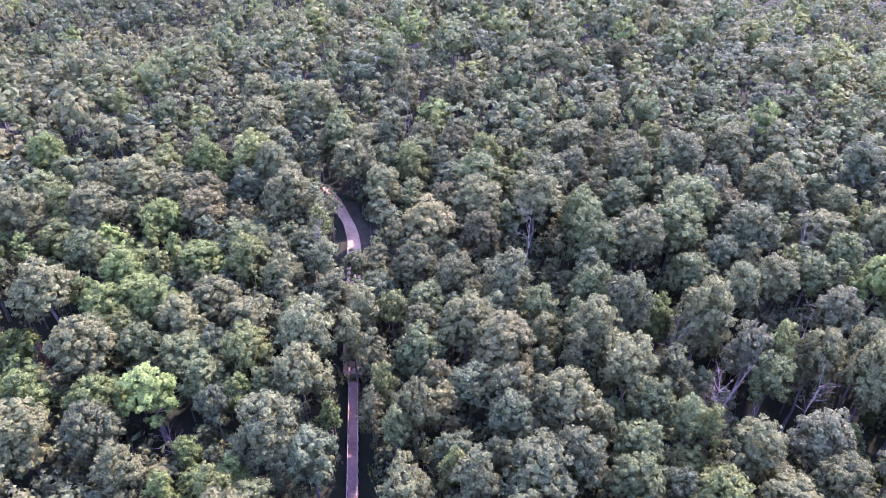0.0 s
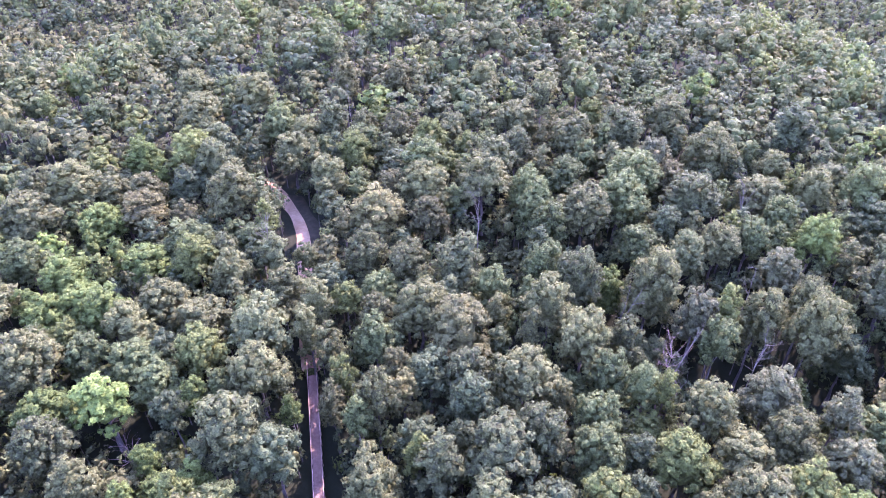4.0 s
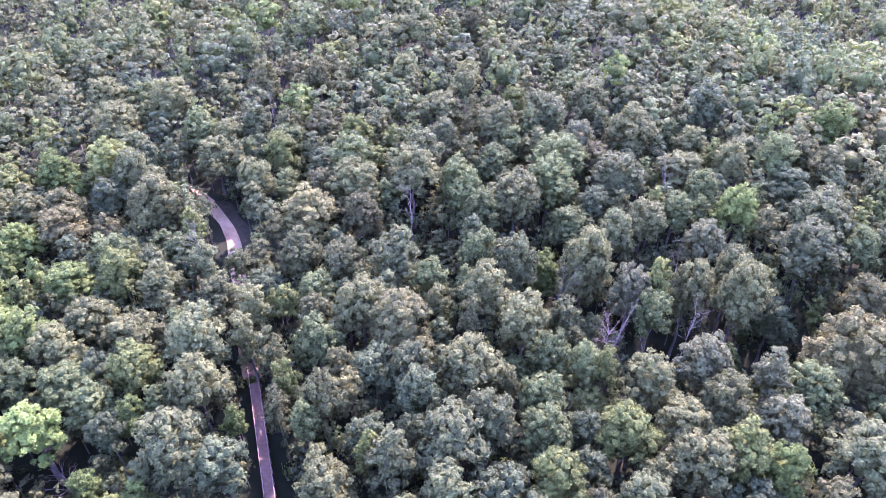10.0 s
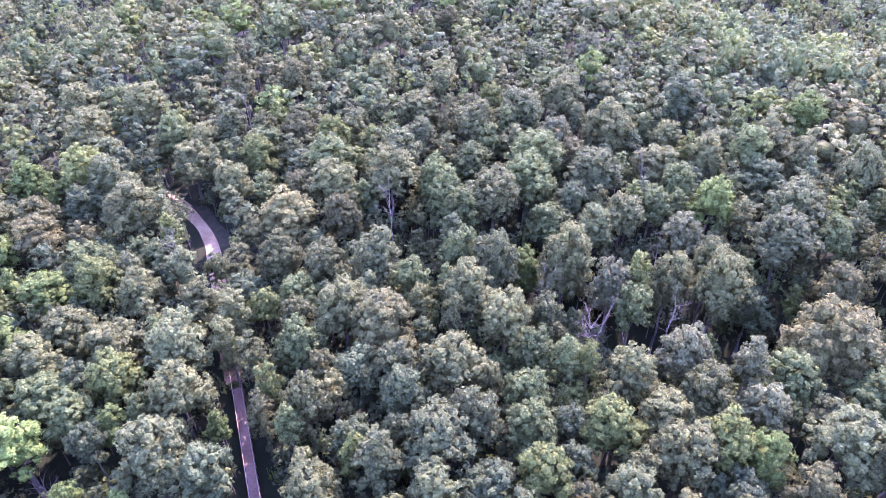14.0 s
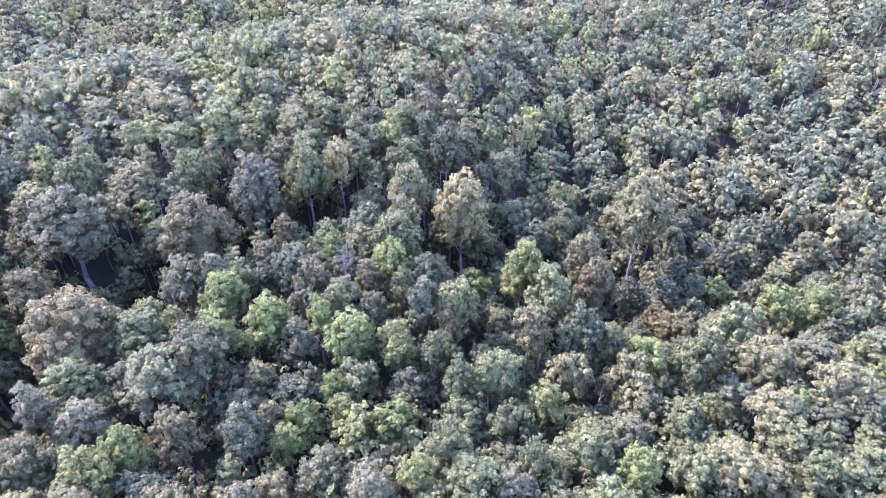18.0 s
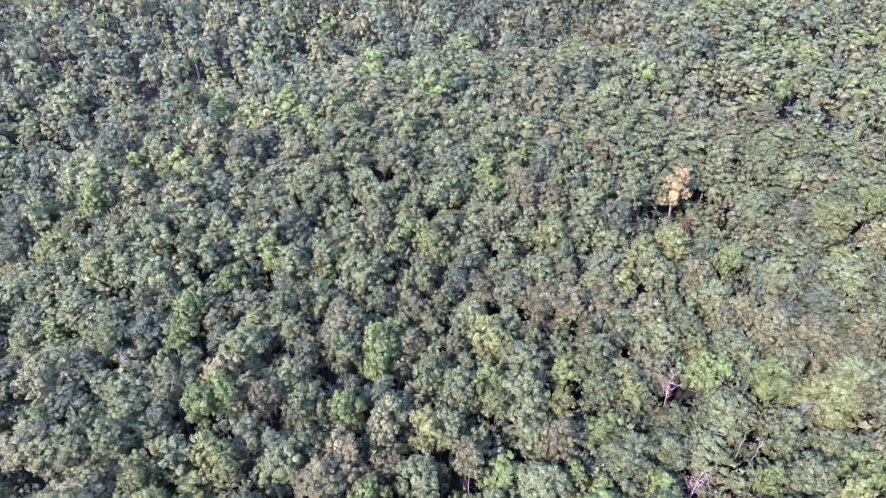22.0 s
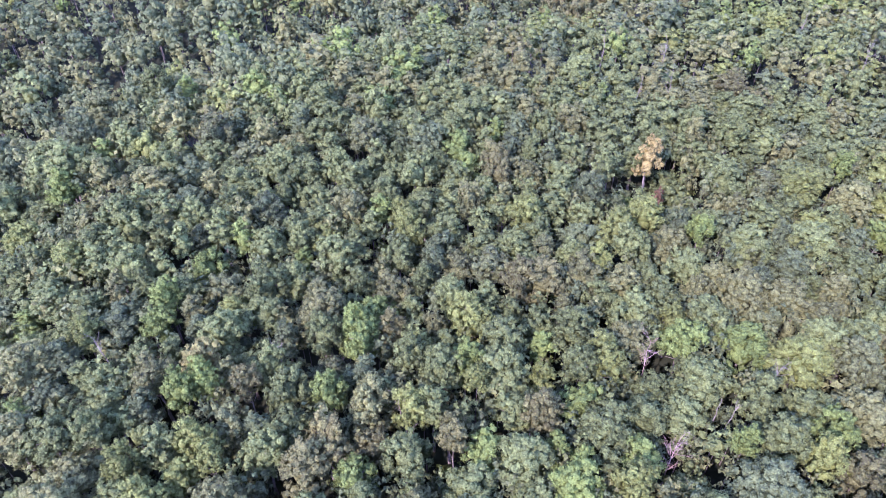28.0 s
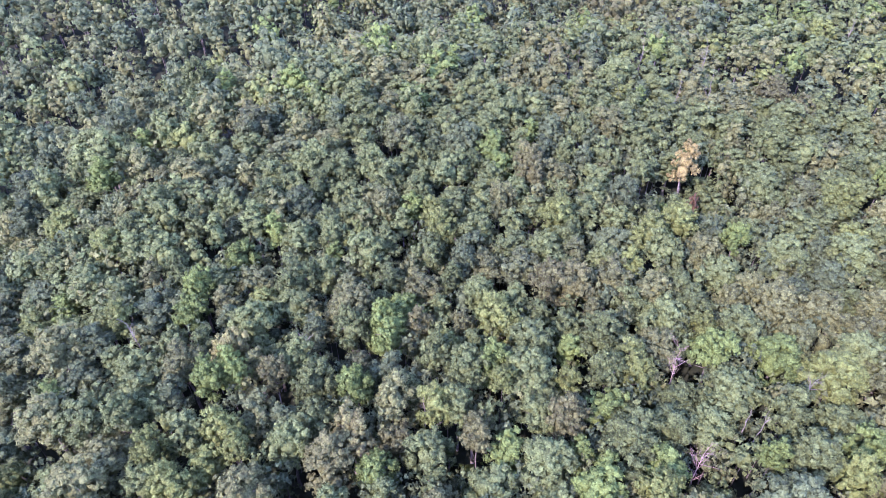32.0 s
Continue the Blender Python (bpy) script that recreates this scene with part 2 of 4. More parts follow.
def build_bridge():
    a, b = Vector((path_x(-55.0), -55.0, 1.6)), Vector((path_x(-103.5), -103.5, 1.6))
    way = b - a
    length = way.length
    turn = Matrix.Rotation(math.atan2(-way.x, way.y), 4, "Z")
    root = new("footbridge")
    root.matrix_world = Matrix.Translation(a) @ turn
    tagged(root, "long narrow wooden footbridge with rails over low wet ground", "footbridge")
    rng = random.Random(4)
    for k in range(int(length / 0.30)):
        bm = bmesh.new()
        box_into(bm, Matrix.Translation((rng.uniform(-0.02, 0.02), 0.15 + 0.30 * k, rng.uniform(-0.008, 0.008))), 1.8, 0.288, 0.06, 0.006)
        part("deck_board", done("deck_board", bm), DECK, root)
    for s in (-1, 1):
        bm = bmesh.new()
        box_into(bm, Matrix.Translation((0.8 * s, length / 2, -0.2)), 0.14, length, 0.3, 0.02)
        part("beam", done("beam", bm), BARK, root)
        for z, w in ((1.08, 0.14), (0.55, 0.06)):
            bm = bmesh.new()
            box_into(bm, Matrix.Translation((0.95 * s, length / 2, z)), w, length, 0.06, 0.01)
            part("handrail" if z > 1 else "mid_rail", done("rail", bm), RAIL, root, "sun-bleached timber rail")
    post = bmesh.new()
    box_into(post, Matrix.Translation((0, 0, -0.6)), 0.12, 0.12, 3.4, 0.015)
    me = done("post", post)
    me.materials.append(RAIL)
    for k in range(int(length / 2.4) + 1):
        for s in (-1, 1):
            ob = new("post", me)
            ob.parent = root
            ob.location = (0.95 * s, 0.1 + 2.4 * k, 0)


build_bridge()

# ---------------------------------------------------------------- trees
def unit(v):
    return v / np.maximum(np.linalg.norm(v, axis=-1, keepdims=True), 1e-9)


def ball(level):
    """The directions and faces of an even ball."""
    bm = bmesh.new()
    bmesh.ops.create_icosphere(bm, subdivisions=level, radius=1.0)
    bm.verts.index_update()
    v = unit(np.array([tuple(q.co) for q in bm.verts]))
    f = np.array([[q.index for q in face.verts] for face in bm.faces])
    bm.free()
    return v, f


BALLS = {1: ball(1)}


def crown_arrays(seed, lobes, clumps, sprays, level, taper=0.0, deep=1.72, leaf=(0.23, 0.40), tall=1.0):
    """A crown of unit radius and half-height tall: billowing lobes carried by limbs, each lobe a heap of rounded leaf clumps, each clump rough with leaf sprays."""
    rng = np.random.default_rng(seed)
    k = np.arange(lobes)
    z = 1 - deep * (k + 0.3) / lobes
    a = k * 2.39996 + rng.uniform(0, 6.28) + rng.normal(0, 0.4, lobes)
    s = np.sqrt(np.maximum(0, 1 - z * z))
    c = np.stack([np.cos(a) * s, np.sin(a) * s, z], 1) * (0.63 * rng.uniform(0.82, 1.14, lobes))[:, None]
    c[:, :2] *= 1 - taper * np.clip(c[:, 2:], -0.3, 1)
    rad = rng.uniform(0.25, 0.37, lobes) * (13.0 / lobes) ** 0.25
    c[:, 2] *= (tall - 0.33) / 0.67
    # clumps packed over the outer and upper side of each lobe
    turn = np.arange(clumps)
    cap = 1 - 1.45 * (turn + 0.4) / clumps
    ring = np.sqrt(1 - cap * cap)
    spin = turn[None] * 2.39996 + rng.uniform(0, 6.28, (lobes, 1))
    axis = unit(unit(c) + [0, 0, 0.35] + rng.normal(0, 0.15, c.shape))
    side = unit(np.cross(axis, rng.normal(size=c.shape)))
    other = np.cross(axis, side)
    way = axis[:, None] * cap[None, :, None] + side[:, None] * (np.cos(spin) * ring)[..., None] + other[:, None] * (np.sin(spin) * ring)[..., None]
    way = unit(way.reshape(-1, 3) + rng.normal(0, 0.16, (lobes * clumps, 3)))
    of = np.repeat(np.arange(lobes), clumps)
    cc = c[of] + way * (rad[of] * rng.uniform(0.66, 0.98, len(of)))[:, None]
    cr = rad[of] * rng.uniform(0.36, 0.62, len(of)) * (8.0 / clumps) ** 0.4
    hid = np.linalg.norm(cc[:, None] - c[None], axis=2) / rad[None]
    hid[np.arange(len(cc)), of] = 9
    keep = hid.min(1) > 0.72
    cc, cr, way = cc[keep], cr[keep], way[keep]
    verts, faces, base = [], [], 0
    # the shaded inside of the lobes and of the whole crown
    d, f = BALLS[1]
    inner, deepness = np.array([[0, 0, 0.25 * (tall - 1)], [0, 0, -0.45 * (tall - 1) - 0.1]]), np.array([0.50, 0.50]) if level == 1 else np.array([0.46, 0.48])
    if level == 1:
        inner, deepness = np.vstack([inner, c * 0.97]), np.append(deepness, rad * 0.68)
    for p, r in zip(inner, deepness):
        verts.append(p + d * (r * rng.uniform(0.85, 1.1, len(d)))[:, None])
        faces.append(f + base)
        base += len(d)
    # the shaded heart of each clump
    mid = unit(d[f].mean(1))
    for p, r, w in zip(cc, cr, way) if level else ():
        q = np.linalg.qr(rng.normal(size=(3, 3)))[0]
        shown = (mid @ q) @ unit(w + np.array([0, 0, 0.45])) > 0.1
        v = (d @ q) * (r * rng.uniform(0.66, 1.0, len(d)))[:, None] * [1, 1, 0.86]
        used, back = np.unique(f[shown], return_inverse=True)
        verts.append(p + v[used])
        faces.append(back.reshape(-1, 3) + base)
        base += len(used)
    # sprays of leaves that roughen each clump
    own = np.repeat(np.arange(len(cc)), sprays)
    out = unit(rng.normal(0, 0.75, (len(own), 3)) + [0, 0, 0.4] + way[own])
    at = cc[own] + out * (cr[own] * rng.uniform(0.72, 1.22, len(own)))[:, None] * [1, 1, 0.88]
    face = unit(out + rng.normal(0, 0.40, out.shape))
    u = unit(np.cross(face, rng.normal(size=out.shape)))
    w2 = np.cross(face, u)
    w = (cr[own] * rng.uniform(*leaf, len(own)))[:, None]
    tri = np.stack([at + u * w, at + w2 * w * 0.8 - u * w * 0.5, at - w2 * w * 0.8 - u * w * 0.5], 1).reshape(-1, 3)
    verts.append(tri)
    faces.append(np.arange(len(tri)).reshape(-1, 3) + base)
    return np.vstack(verts), np.vstack(faces)


def limb_into(verts, faces, a, b, ra, rb, sides=6):
    a, b = Vector(a), Vector(b)
    q = (b - a).to_track_quat("Z", "Y")
    i = len(verts)
    for p, r in ((a, ra), (b, rb)):
        for k in range(sides):
            t = 2 * math.pi * k / sides
            verts.append(p + q @ Vector((r * math.cos(t), r * math.sin(t), 0)))
    for k in range(sides):
        j = (k + 1) % sides
        faces.append((i + k, i + j, i + sides + j, i + sides + k))
    faces.append(tuple(range(i + sides, i + 2 * sides)))


def trunk_arrays(seed, height, crown_low, radius):
    """A tapered, slightly bent trunk that forks into limbs inside the crown."""
    rng = random.Random(seed)
    verts, faces = [], []
    p, r = Vector((0, 0, -0.6)), 0.017 * height + 0.05
    steps = 5
    for i in range(steps):
        q = Vector((rng.uniform(-0.3, 0.12), rng.uniform(-0.3, 0.12), height * 0.72 * (i + 1) / steps))
        limb_into(verts, faces, p, q, r, r * 0.78)
        if q.z > crown_low * 0.9:
            for _ in range(2):
                a = rng.uniform(0, 6.28)
                e = q + Vector((math.cos(a) * radius * 0.5, math.sin(a) * radius * 0.5, rng.uniform(0.8, 2.2)))
                limb_into(verts, faces, q, e, r * 0.42, r * 0.12, 5)
        p, r = q, r * 0.78
    return verts, faces


class Kind:
    """One habit of tree: a few crown shapes and trunks, shared by all trees of that habit."""

    def __init__(self, name, height, half, radius, lobes, clumps, sprays, shapes, **more):
        self.name, self.height, self.half, self.radius = name, height, half, radius
        self.meshes = []
        for k in range(shapes):
            v, f = crown_arrays(hash_of(name) + k, lobes, clumps, sprays, 1, tall=half / radius, **more)
            self.meshes.append(mesh_bulk("crown", v * radius, f))
        self.trunks = []
        for s in range(3):
            v, f = trunk_arrays(hash_of(name) + 70 + s, height, height - 2 * half, radius)
            me = mesh_from("trunk", v, f, True)
            me.materials.append(BARK)
            self.trunks.append(me)
        for me in self.meshes:
            me.materials.append(LEAF["green"])


def hash_of(text):
    return sum((i + 3) * ord(ch) for i, ch in enumerate(text))


BIG = Kind("tall_tree", 26.0, 8.0, 6.0, 21, 7, 23, 7, taper=0.25)
MID = Kind("mid_tree", 22.0, 6.4, 4.4, 16, 6, 23, 7, taper=0.18)
SMALL = Kind("upland_tree", 18.0, 5.8, 4.0, 14, 6, 23, 7, taper=0.15)
SLIM = Kind("slender_tree", 21.0, 6.6, 3.2, 14, 6, 24, 5, taper=0.45)
TONE_WORDS = {"green": "mid-green", "olive": "olive-green", "grey": "grey-green", "blue": "dark blue-green", "bright": "bright green", "fresh": "vivid fresh green",
              "lime": "yellow-green", "tan": "tan, fading", "brown": "brownish, turning", "gold": "golden-yellow", "red": "red autumn", "white": "pale silvery"}
KIND_WORDS = {"tall_tree": "tall broadleaf tree with a wide lobed crown", "mid_tree": "broadleaf tree with a rounded crown",
              "upland_tree": "small upland tree with a dense round crown", "slender_tree": "slender tree with a pointed crown"}
GRID = {}


def note(x, y, r, top=99.0):
    GRID.setdefault((int(x // 8), int(y // 8)), []).append((x, y, r, top))


def overtopped(x, y, r):
    """The height under which a tree stays beside a known neighbour."""
    low, cx, cy = 99.0, int(x // 8), int(y // 8)
    for i in range(cx - 2, cx + 3):
        for j in range(cy - 2, cy + 3):
            for a, b, q, top in GRID.get((i, j), ()):
                if top < 90 and (a - x) ** 2 + (b - y) ** 2 < (1.9 * q + r) ** 2:
                    low = min(low, top - 2.5)
    return low


def free(x, y, r, crowd):
    cx, cy = int(x // 8), int(y // 8)
    for i in range(cx - 2, cx + 3):
        for j in range(cy - 2, cy + 3):
            for a, b, q, _ in GRID.get((i, j), ()):
                if (a - x) ** 2 + (b - y) ** 2 < (crowd * (r + q)) ** 2:
                    return False
    return True


turns = random.Random(11)


def crown_half(kind, z, top, r):
    """Half the height of a crown."""
    return max(0.95 * r, min(kind.half * (top - z) / kind.height, r * (2.4 if kind is SLIM else 1.7)))


def plant(kind, x, y, top, r, tone, known=True):
    """One tree as a thing of its own: its top at height top, its crown r in radius."""
    if known and kind is SMALL:
        r = max(2.4, 1.12 * r)
    z = ground_z(x, y)
    if kind is MID and r > 5.0:
        kind = BIG
    if known:
        note(x, y, r, top)
    root = new(kind.name)
    tagged(root, f"{TONE_WORDS[tone]} {KIND_WORDS[kind.name]}", "tree", group=kind.name.replace("_", " ") + "s of the woods")
    k = turns.randrange(100)
    sx, sz = r / kind.radius, (top - z) / kind.height
    high = crown_half(kind, z, top, r)
    root.matrix_world = Matrix.Translation((x, y, z)) @ Matrix.Rotation(turns.uniform(0, 6.28), 4, "Z")
    trunk = new("trunk", kind.trunks[k % len(kind.trunks)])
    trunk.parent = root
    trunk.scale = (sx, sx, sz)
    crown = new("crown", kind.meshes[k % len(kind.meshes)])
    crown.parent = root
    crown.location = (0, 0, top - z - high)
    crown.scale = (sx, sx, high / kind.half)
    crown.material_slots[0].link = "OBJECT"
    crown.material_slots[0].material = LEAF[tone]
    return root


def grow(bm_v, bm_f, rng, p, way, length, r, depth, bend=0.35, twigs=None):
    """A bare limb that bends, tapers and forks."""
    steps = 3
    for i in range(steps):
        way = (way + Vector((rng.gauss(0, bend), rng.gauss(0, bend), rng.gauss(0.05, bend * 0.6))) * 0.45).normalized()
        q = p + way * (length / steps)
        r2 = r * (0.80 if i < steps - 1 else 0.6)
        limb_into(bm_v, bm_f, p, q, r, r2, 5)
        if depth > 0 and rng.random() < 0.85:
            side = (way + Vector((rng.gauss(0, 0.8), rng.gauss(0, 0.8), rng.gauss(0.15, 0.4)))).normalized()
            if twigs is not None:
                twigs.append(([], []))
                tv, tf = twigs[-1]
            else:
                tv, tf = bm_v, bm_f
            grow(tv, tf, rng, q, side, length * rng.uniform(0.35, 0.6), r2 * 0.6, depth - 1, bend)
        p, r = q, r2


def dead_tree(x, y, top, spread, lean, seed, mat=None, stem=0.18, limbs=6, depth=2, clear=0.5, label="", room=0.6):
    """A leafless tree: a bole, and bare limbs over its upper part. lean: metres that the top stands off to +x, +y."""
    mat = mat or PALE_BARK
    note(x, y, room, top - 1.5 if room < 1 else top + 1.0)
    z, rng = ground_z(x, y), random.Random(seed)
    root = new("dead_tree")
    root.location = (x - lean[0], y - lean[1], z)
    tagged(root, label or "bare grey dead tree with broken limbs among living crowns", "dead tree", group="dead trees")
    h = top - z
    verts, faces, p, r, joints = [], [], Vector((0, 0, -0.5)), stem * 1.25, []
    for i in range(8):
        u = (i + 1) / 8
        q = Vector((lean[0] * u + rng.gauss(0, 0.12), lean[1] * u + rng.gauss(0, 0.12), h * u * 0.97))
        r2 = stem * (1.25 - 1.05 * u)
        limb_into(verts, faces, p, q, r, r2, 7)
        if u > clear:
            joints.append((q, r2))
        p, r = q, r2
    part("trunk", mesh_from("trunk", verts, faces, True), mat, root)
    for k in range(limbs):
        q, r = joints[k % len(joints)]
        a = rng.uniform(0, 6.28)
        v, f, twigs = [], [], []
        grow(v, f, rng, q, Vector((math.cos(a), math.sin(a), rng.uniform(0.7, 2.2))).normalized(), spread * rng.uniform(0.7, 1.2), max(0.04, r * 0.5), depth, twigs=twigs)
        branch = part("branch", mesh_from("branch", v, f), mat, root)
        for tv, tf in twigs:
            part("twig", mesh_from("twig", tv, tf), mat, branch)
    return root


def shrub(x, y, z, r, h, tone, seed):
    note(x, y, 4.0, 10.0)
    root = new("shrub")
    root.location = (x, y, z)
    tagged(root, f"{TONE_WORDS[tone]} shrub in a gap under the trees", "shrub")
    v, f = crown_arrays(seed, 6, 6, 14, 1)
    part("leaves", mesh_bulk("leaves", v * [r, r, h * 0.5] + [0, 0, h * 0.55], f), LEAF[tone], root)
    verts, faces, rng2 = [], [], random.Random(seed)
    for k in range(5):
        limb_into(verts, faces, (0, 0, -0.2), (rng2.uniform(-0.5, 0.5) * r, rng2.uniform(-0.5, 0.5) * r, h * 0.6), 0.06, 0.02, 5)
    part("stems", mesh_from("stems", verts, faces), BARK, root)


# ---------------------------------------------------------------- trees that can be told apart
# seen about azimuth 175
plant(BIG, 80.4, -68.4, 25.5, 6.5, "olive")
plant(BIG, 67.6, -70.4, 25.5, 5.5, "grey")
plant(MID, 60.3, -63.6, 22.5, 4.8, "olive")
plant(SLIM, 62.3, -80.9, 23.0, 5.6, "fresh")
plant(BIG, 37.9, -74.0, 25.5, 7.1, "grey")
plant(MID, 49.0, -78.5, 22.5, 3.2, "blue")
plant(MID, 29.0, -70.7, 22.5, 5.0, "blue")
plant(SMALL, 51.5, -70.6, 18.0, 2.6, "bright")
plant(MID, 11.5, -64.1, 22.5, 5.6, "olive")
plant(SLIM, 19.0, -86.8, 23.0, 3.3, "lime")
plant(BIG, 12.3, -81.2, 25.5, 5.0, "olive")
plant(BIG, 35.1, -86.9, 25.5, 6.5, "olive")
plant(SLIM, 26.5, -107.2, 23.0, 4.2, "olive")
plant(BIG, 36.6, -99.1, 25.5, 7.0, "grey")
plant(MID, 13.7, -96.6, 22.5, 5.6, "green")
plant(MID, 63.9, -99.7, 22.5, 5.6, "olive")
plant(BIG, 78.9, -89.5, 25.5, 7.4, "olive")
plant(MID, 47.5, -93.8, 22.5, 5.5, "lime")
plant(MID, 69.1, -92.3, 22.5, 4.6, "green")
plant(BIG, 95.3, -104.3, 25.5, 7.4, "olive")
plant(MID, 93.7, -120.0, 22.5, 5.6, "green")
plant(MID, 82.6, -113.8, 22.5, 5.6, "bright")
plant(MID, 70.1, -104.3, 22.5, 5.6, "bright")
plant(MID, 56.3, -121.5, 22.5, 5.6, "lime")
plant(SLIM, 73.2, -138.2, 23.0, 5.6, "tan")
plant(BIG, 53.1, -144.6, 25.5, 7.4, "olive")
plant(BIG, 67.8, -163.6, 25.5, 7.4, "lime")
plant(MID, 47.9, -181.2, 22.5, 5.6, "green")
plant(MID, 33.1, -183.3, 22.5, 5.6, "grey")
plant(MID, 24.1, -166.4, 22.5, 5.6, "lime")
plant(MID, 30.1, -154.6, 22.5, 5.3, "olive")
plant(BIG, 16.3, -139.4, 22.5, 7.6, "tan")
plant(MID, 17.8, -123.8, 22.5, 5.3, "olive")
plant(SLIM, 38.4, -121.7, 23.0, 4.2, "grey")
plant(MID, 4.1, -173.9, 22.5, 5.6, "lime")
plant(MID, 13.4, -179.0, 22.5, 5.6, "brown")
plant(BIG, -9.9, -149.9, 25.5, 7.4, "olive")
plant(BIG, 5.6, -157.7, 25.5, 6.8, "green")
plant(MID, 3.6, -136.3, 22.5, 5.6, "brown")
plant(MID, -19.5, -167.9, 22.5, 5.6, "grey")
plant(MID, 7.7, -119.9, 22.5, 5.6, "olive")
plant(BIG, -3.6, -118.4, 25.5, 6.3, "grey")
plant(MID, -9.9, -112.0, 22.5, 4.3, "green")
plant(BIG, 4.7, -103.6, 25.5, 6.5, "olive")
plant(BIG, -3.0, -98.4, 25.5, 7.4, "brown")
plant(BIG, -21.7, -104.7, 25.5, 6.4, "olive")
plant(BIG, -27.5, -95.4, 25.5, 6.1, "olive")
plant(BIG, -28.9, -113.9, 25.5, 6.1, "grey")
plant(BIG, -33.9, -137.0, 25.5, 7.4, "olive")
plant(BIG, -45.3, -113.8, 25.5, 7.4, "olive")
plant(MID, -54.8, -123.0, 22.5, 5.6, "grey")
plant(MID, -62.9, -126.2, 22.5, 5.6, "olive")
plant(MID, -52.2, -103.7, 22.5, 4.9, "white")
plant(MID, -54.8, -96.8, 22.5, 4.4, "green")
plant(MID, -70.7, -127.5, 22.5, 4.7, "green")
plant(MID, -74.1, -117.3, 22.5, 5.6, "white")
plant(MID, -80.5, -136.1, 22.5, 5.4, "green")
plant(MID, -66.2, -104.7, 22.5, 5.6, "olive")
plant(MID, -76.9, -107.1, 22.5, 5.6, "olive")
plant(BIG, -14.7, -85.5, 25.5, 7.4, "olive")
plant(BIG, -9.5, -70.1, 25.5, 6.7, "grey")
plant(BIG, -5.1, -79.7, 25.5, 5.1, "blue")
plant(MID, -30.6, -87.7, 22.5, 4.5, "green")
plant(SLIM, -36.7, -84.7, 23.0, 3.7, "green")
plant(SLIM, -40.4, -83.3, 23.0, 2.7, "lime")
plant(MID, -27.5, -78.4, 22.5, 4.6, "green")
plant(MID, -26.6, -70.7, 22.5, 5.6, "green")
plant(MID, -48.1, -79.9, 22.5, 5.0, "olive")
plant(MID, -60.0, -82.9, 22.5, 5.6, "white")
plant(BIG, -40.5, -68.8, 22.5, 6.2, "lime")
plant(MID, -59.9, -73.7, 22.5, 5.6, "olive")
plant(SLIM, 4.6, -69.8, 23.0, 2.9, "lime")
plant(MID, 127.0, -161.3, 22.5, 5.6, "bright")
plant(SLIM, 117.5, -189.2, 23.0, 4.0, "lime")
plant(MID, 81.8, -163.4, 22.5, 5.6, "bright")
plant(BIG, -71.3, -163.4, 25.5, 7.4, "olive")
plant(MID, -56.5, -163.4, 22.5, 5.6, "white")
plant(MID, -62.2, -211.1, 22.5, 5.6, "grey")
plant(MID, -82.1, -214.1, 22.5, 5.6, "white")
plant(MID, 15.2, -210.9, 22.5, 5.6, "brown")
plant(MID, -41.8, -218.1, 22.5, 5.2, "brown")
plant(MID, -39.7, -245.0, 22.5, 5.1, "brown")
plant(MID, 59.7, -267.5, 22.5, 4.5, "brown")
plant(BIG, 115.3, -129.8, 25.5, 6.3, "olive")
plant(BIG, 98.5, -133.6, 25.5, 7.4, "olive")
plant(BIG, 93.1, -147.5, 25.5, 7.4, "olive")
plant(MID, 74.9, -146.6, 22.5, 5.6, "brown")
plant(MID, 101.3, -184.9, 22.5, 5.6, "green")
plant(BIG, 70.4, -182.8, 25.5, 7.4, "olive")
plant(BIG, 58.0, -195.7, 25.5, 7.4, "olive")
plant(MID, -12.2, -209.4, 22.5, 5.6, "olive")
plant(BIG, -49.2, -175.6, 25.5, 7.2, "grey")
plant(BIG, -64.0, -180.4, 25.5, 7.3, "olive")
plant(BIG, -97.2, -174.3, 25.5, 7.4, "blue")
plant(MID, 15.4, -77.1, 22.5, 3.1, "green")
plant(SMALL, 28.2, -80.7, 18.0, 1.7, "bright")
plant(SLIM, 27.8, -99.6, 23.0, 3.6, "olive")
plant(SLIM, 22.6, -95.1, 23.0, 3.4, "olive")
plant(MID, 47.1, -117.0, 22.5, 5.2, "olive")
plant(SMALL, 32.1, -125.0, 18.0, 2.7, "olive")
# seen about azimuth -137
plant(MID, -68.1, -68.2, 22.5, 5.2, "white")
plant(BIG, -57.4, -61.5, 25.5, 5.3, "lime")
plant(MID, -53.2, -46.9, 22.5, 4.9, "olive")
plant(MID, -39.3, -55.9, 22.5, 4.9, "grey")
plant(SLIM, -46.1, -50.6, 23.0, 3.2, "tan")
plant(BIG, -78.7, -58.3, 25.5, 7.4, "grey")
plant(BIG, -84.4, -53.0, 25.5, 6.2, "grey")
plant(MID, -102.8, -53.9, 22.5, 5.6, "bright")
plant(MID, -91.1, -52.3, 22.5, 5.6, "bright")
plant(MID, -95.9, -42.7, 22.5, 5.2, "bright")
plant(MID, -68.3, -51.6, 22.5, 4.3, "brown")
plant(MID, -69.7, -40.0, 22.5, 4.4, "blue")
plant(SMALL, -70.3, -33.0, 18.0, 3.0, "bright")
plant(SMALL, -75.4, -31.3, 18.0, 3.2, "bright")
plant(SMALL, -82.5, -27.2, 18.0, 2.3, "bright")
plant(SMALL, -77.6, -24.5, 18.0, 2.5, "lime")
plant(SMALL, -85.4, -23.0, 18.0, 4.4, "green")
plant(SMALL, -58.1, -37.3, 18.0, 3.9, "white")
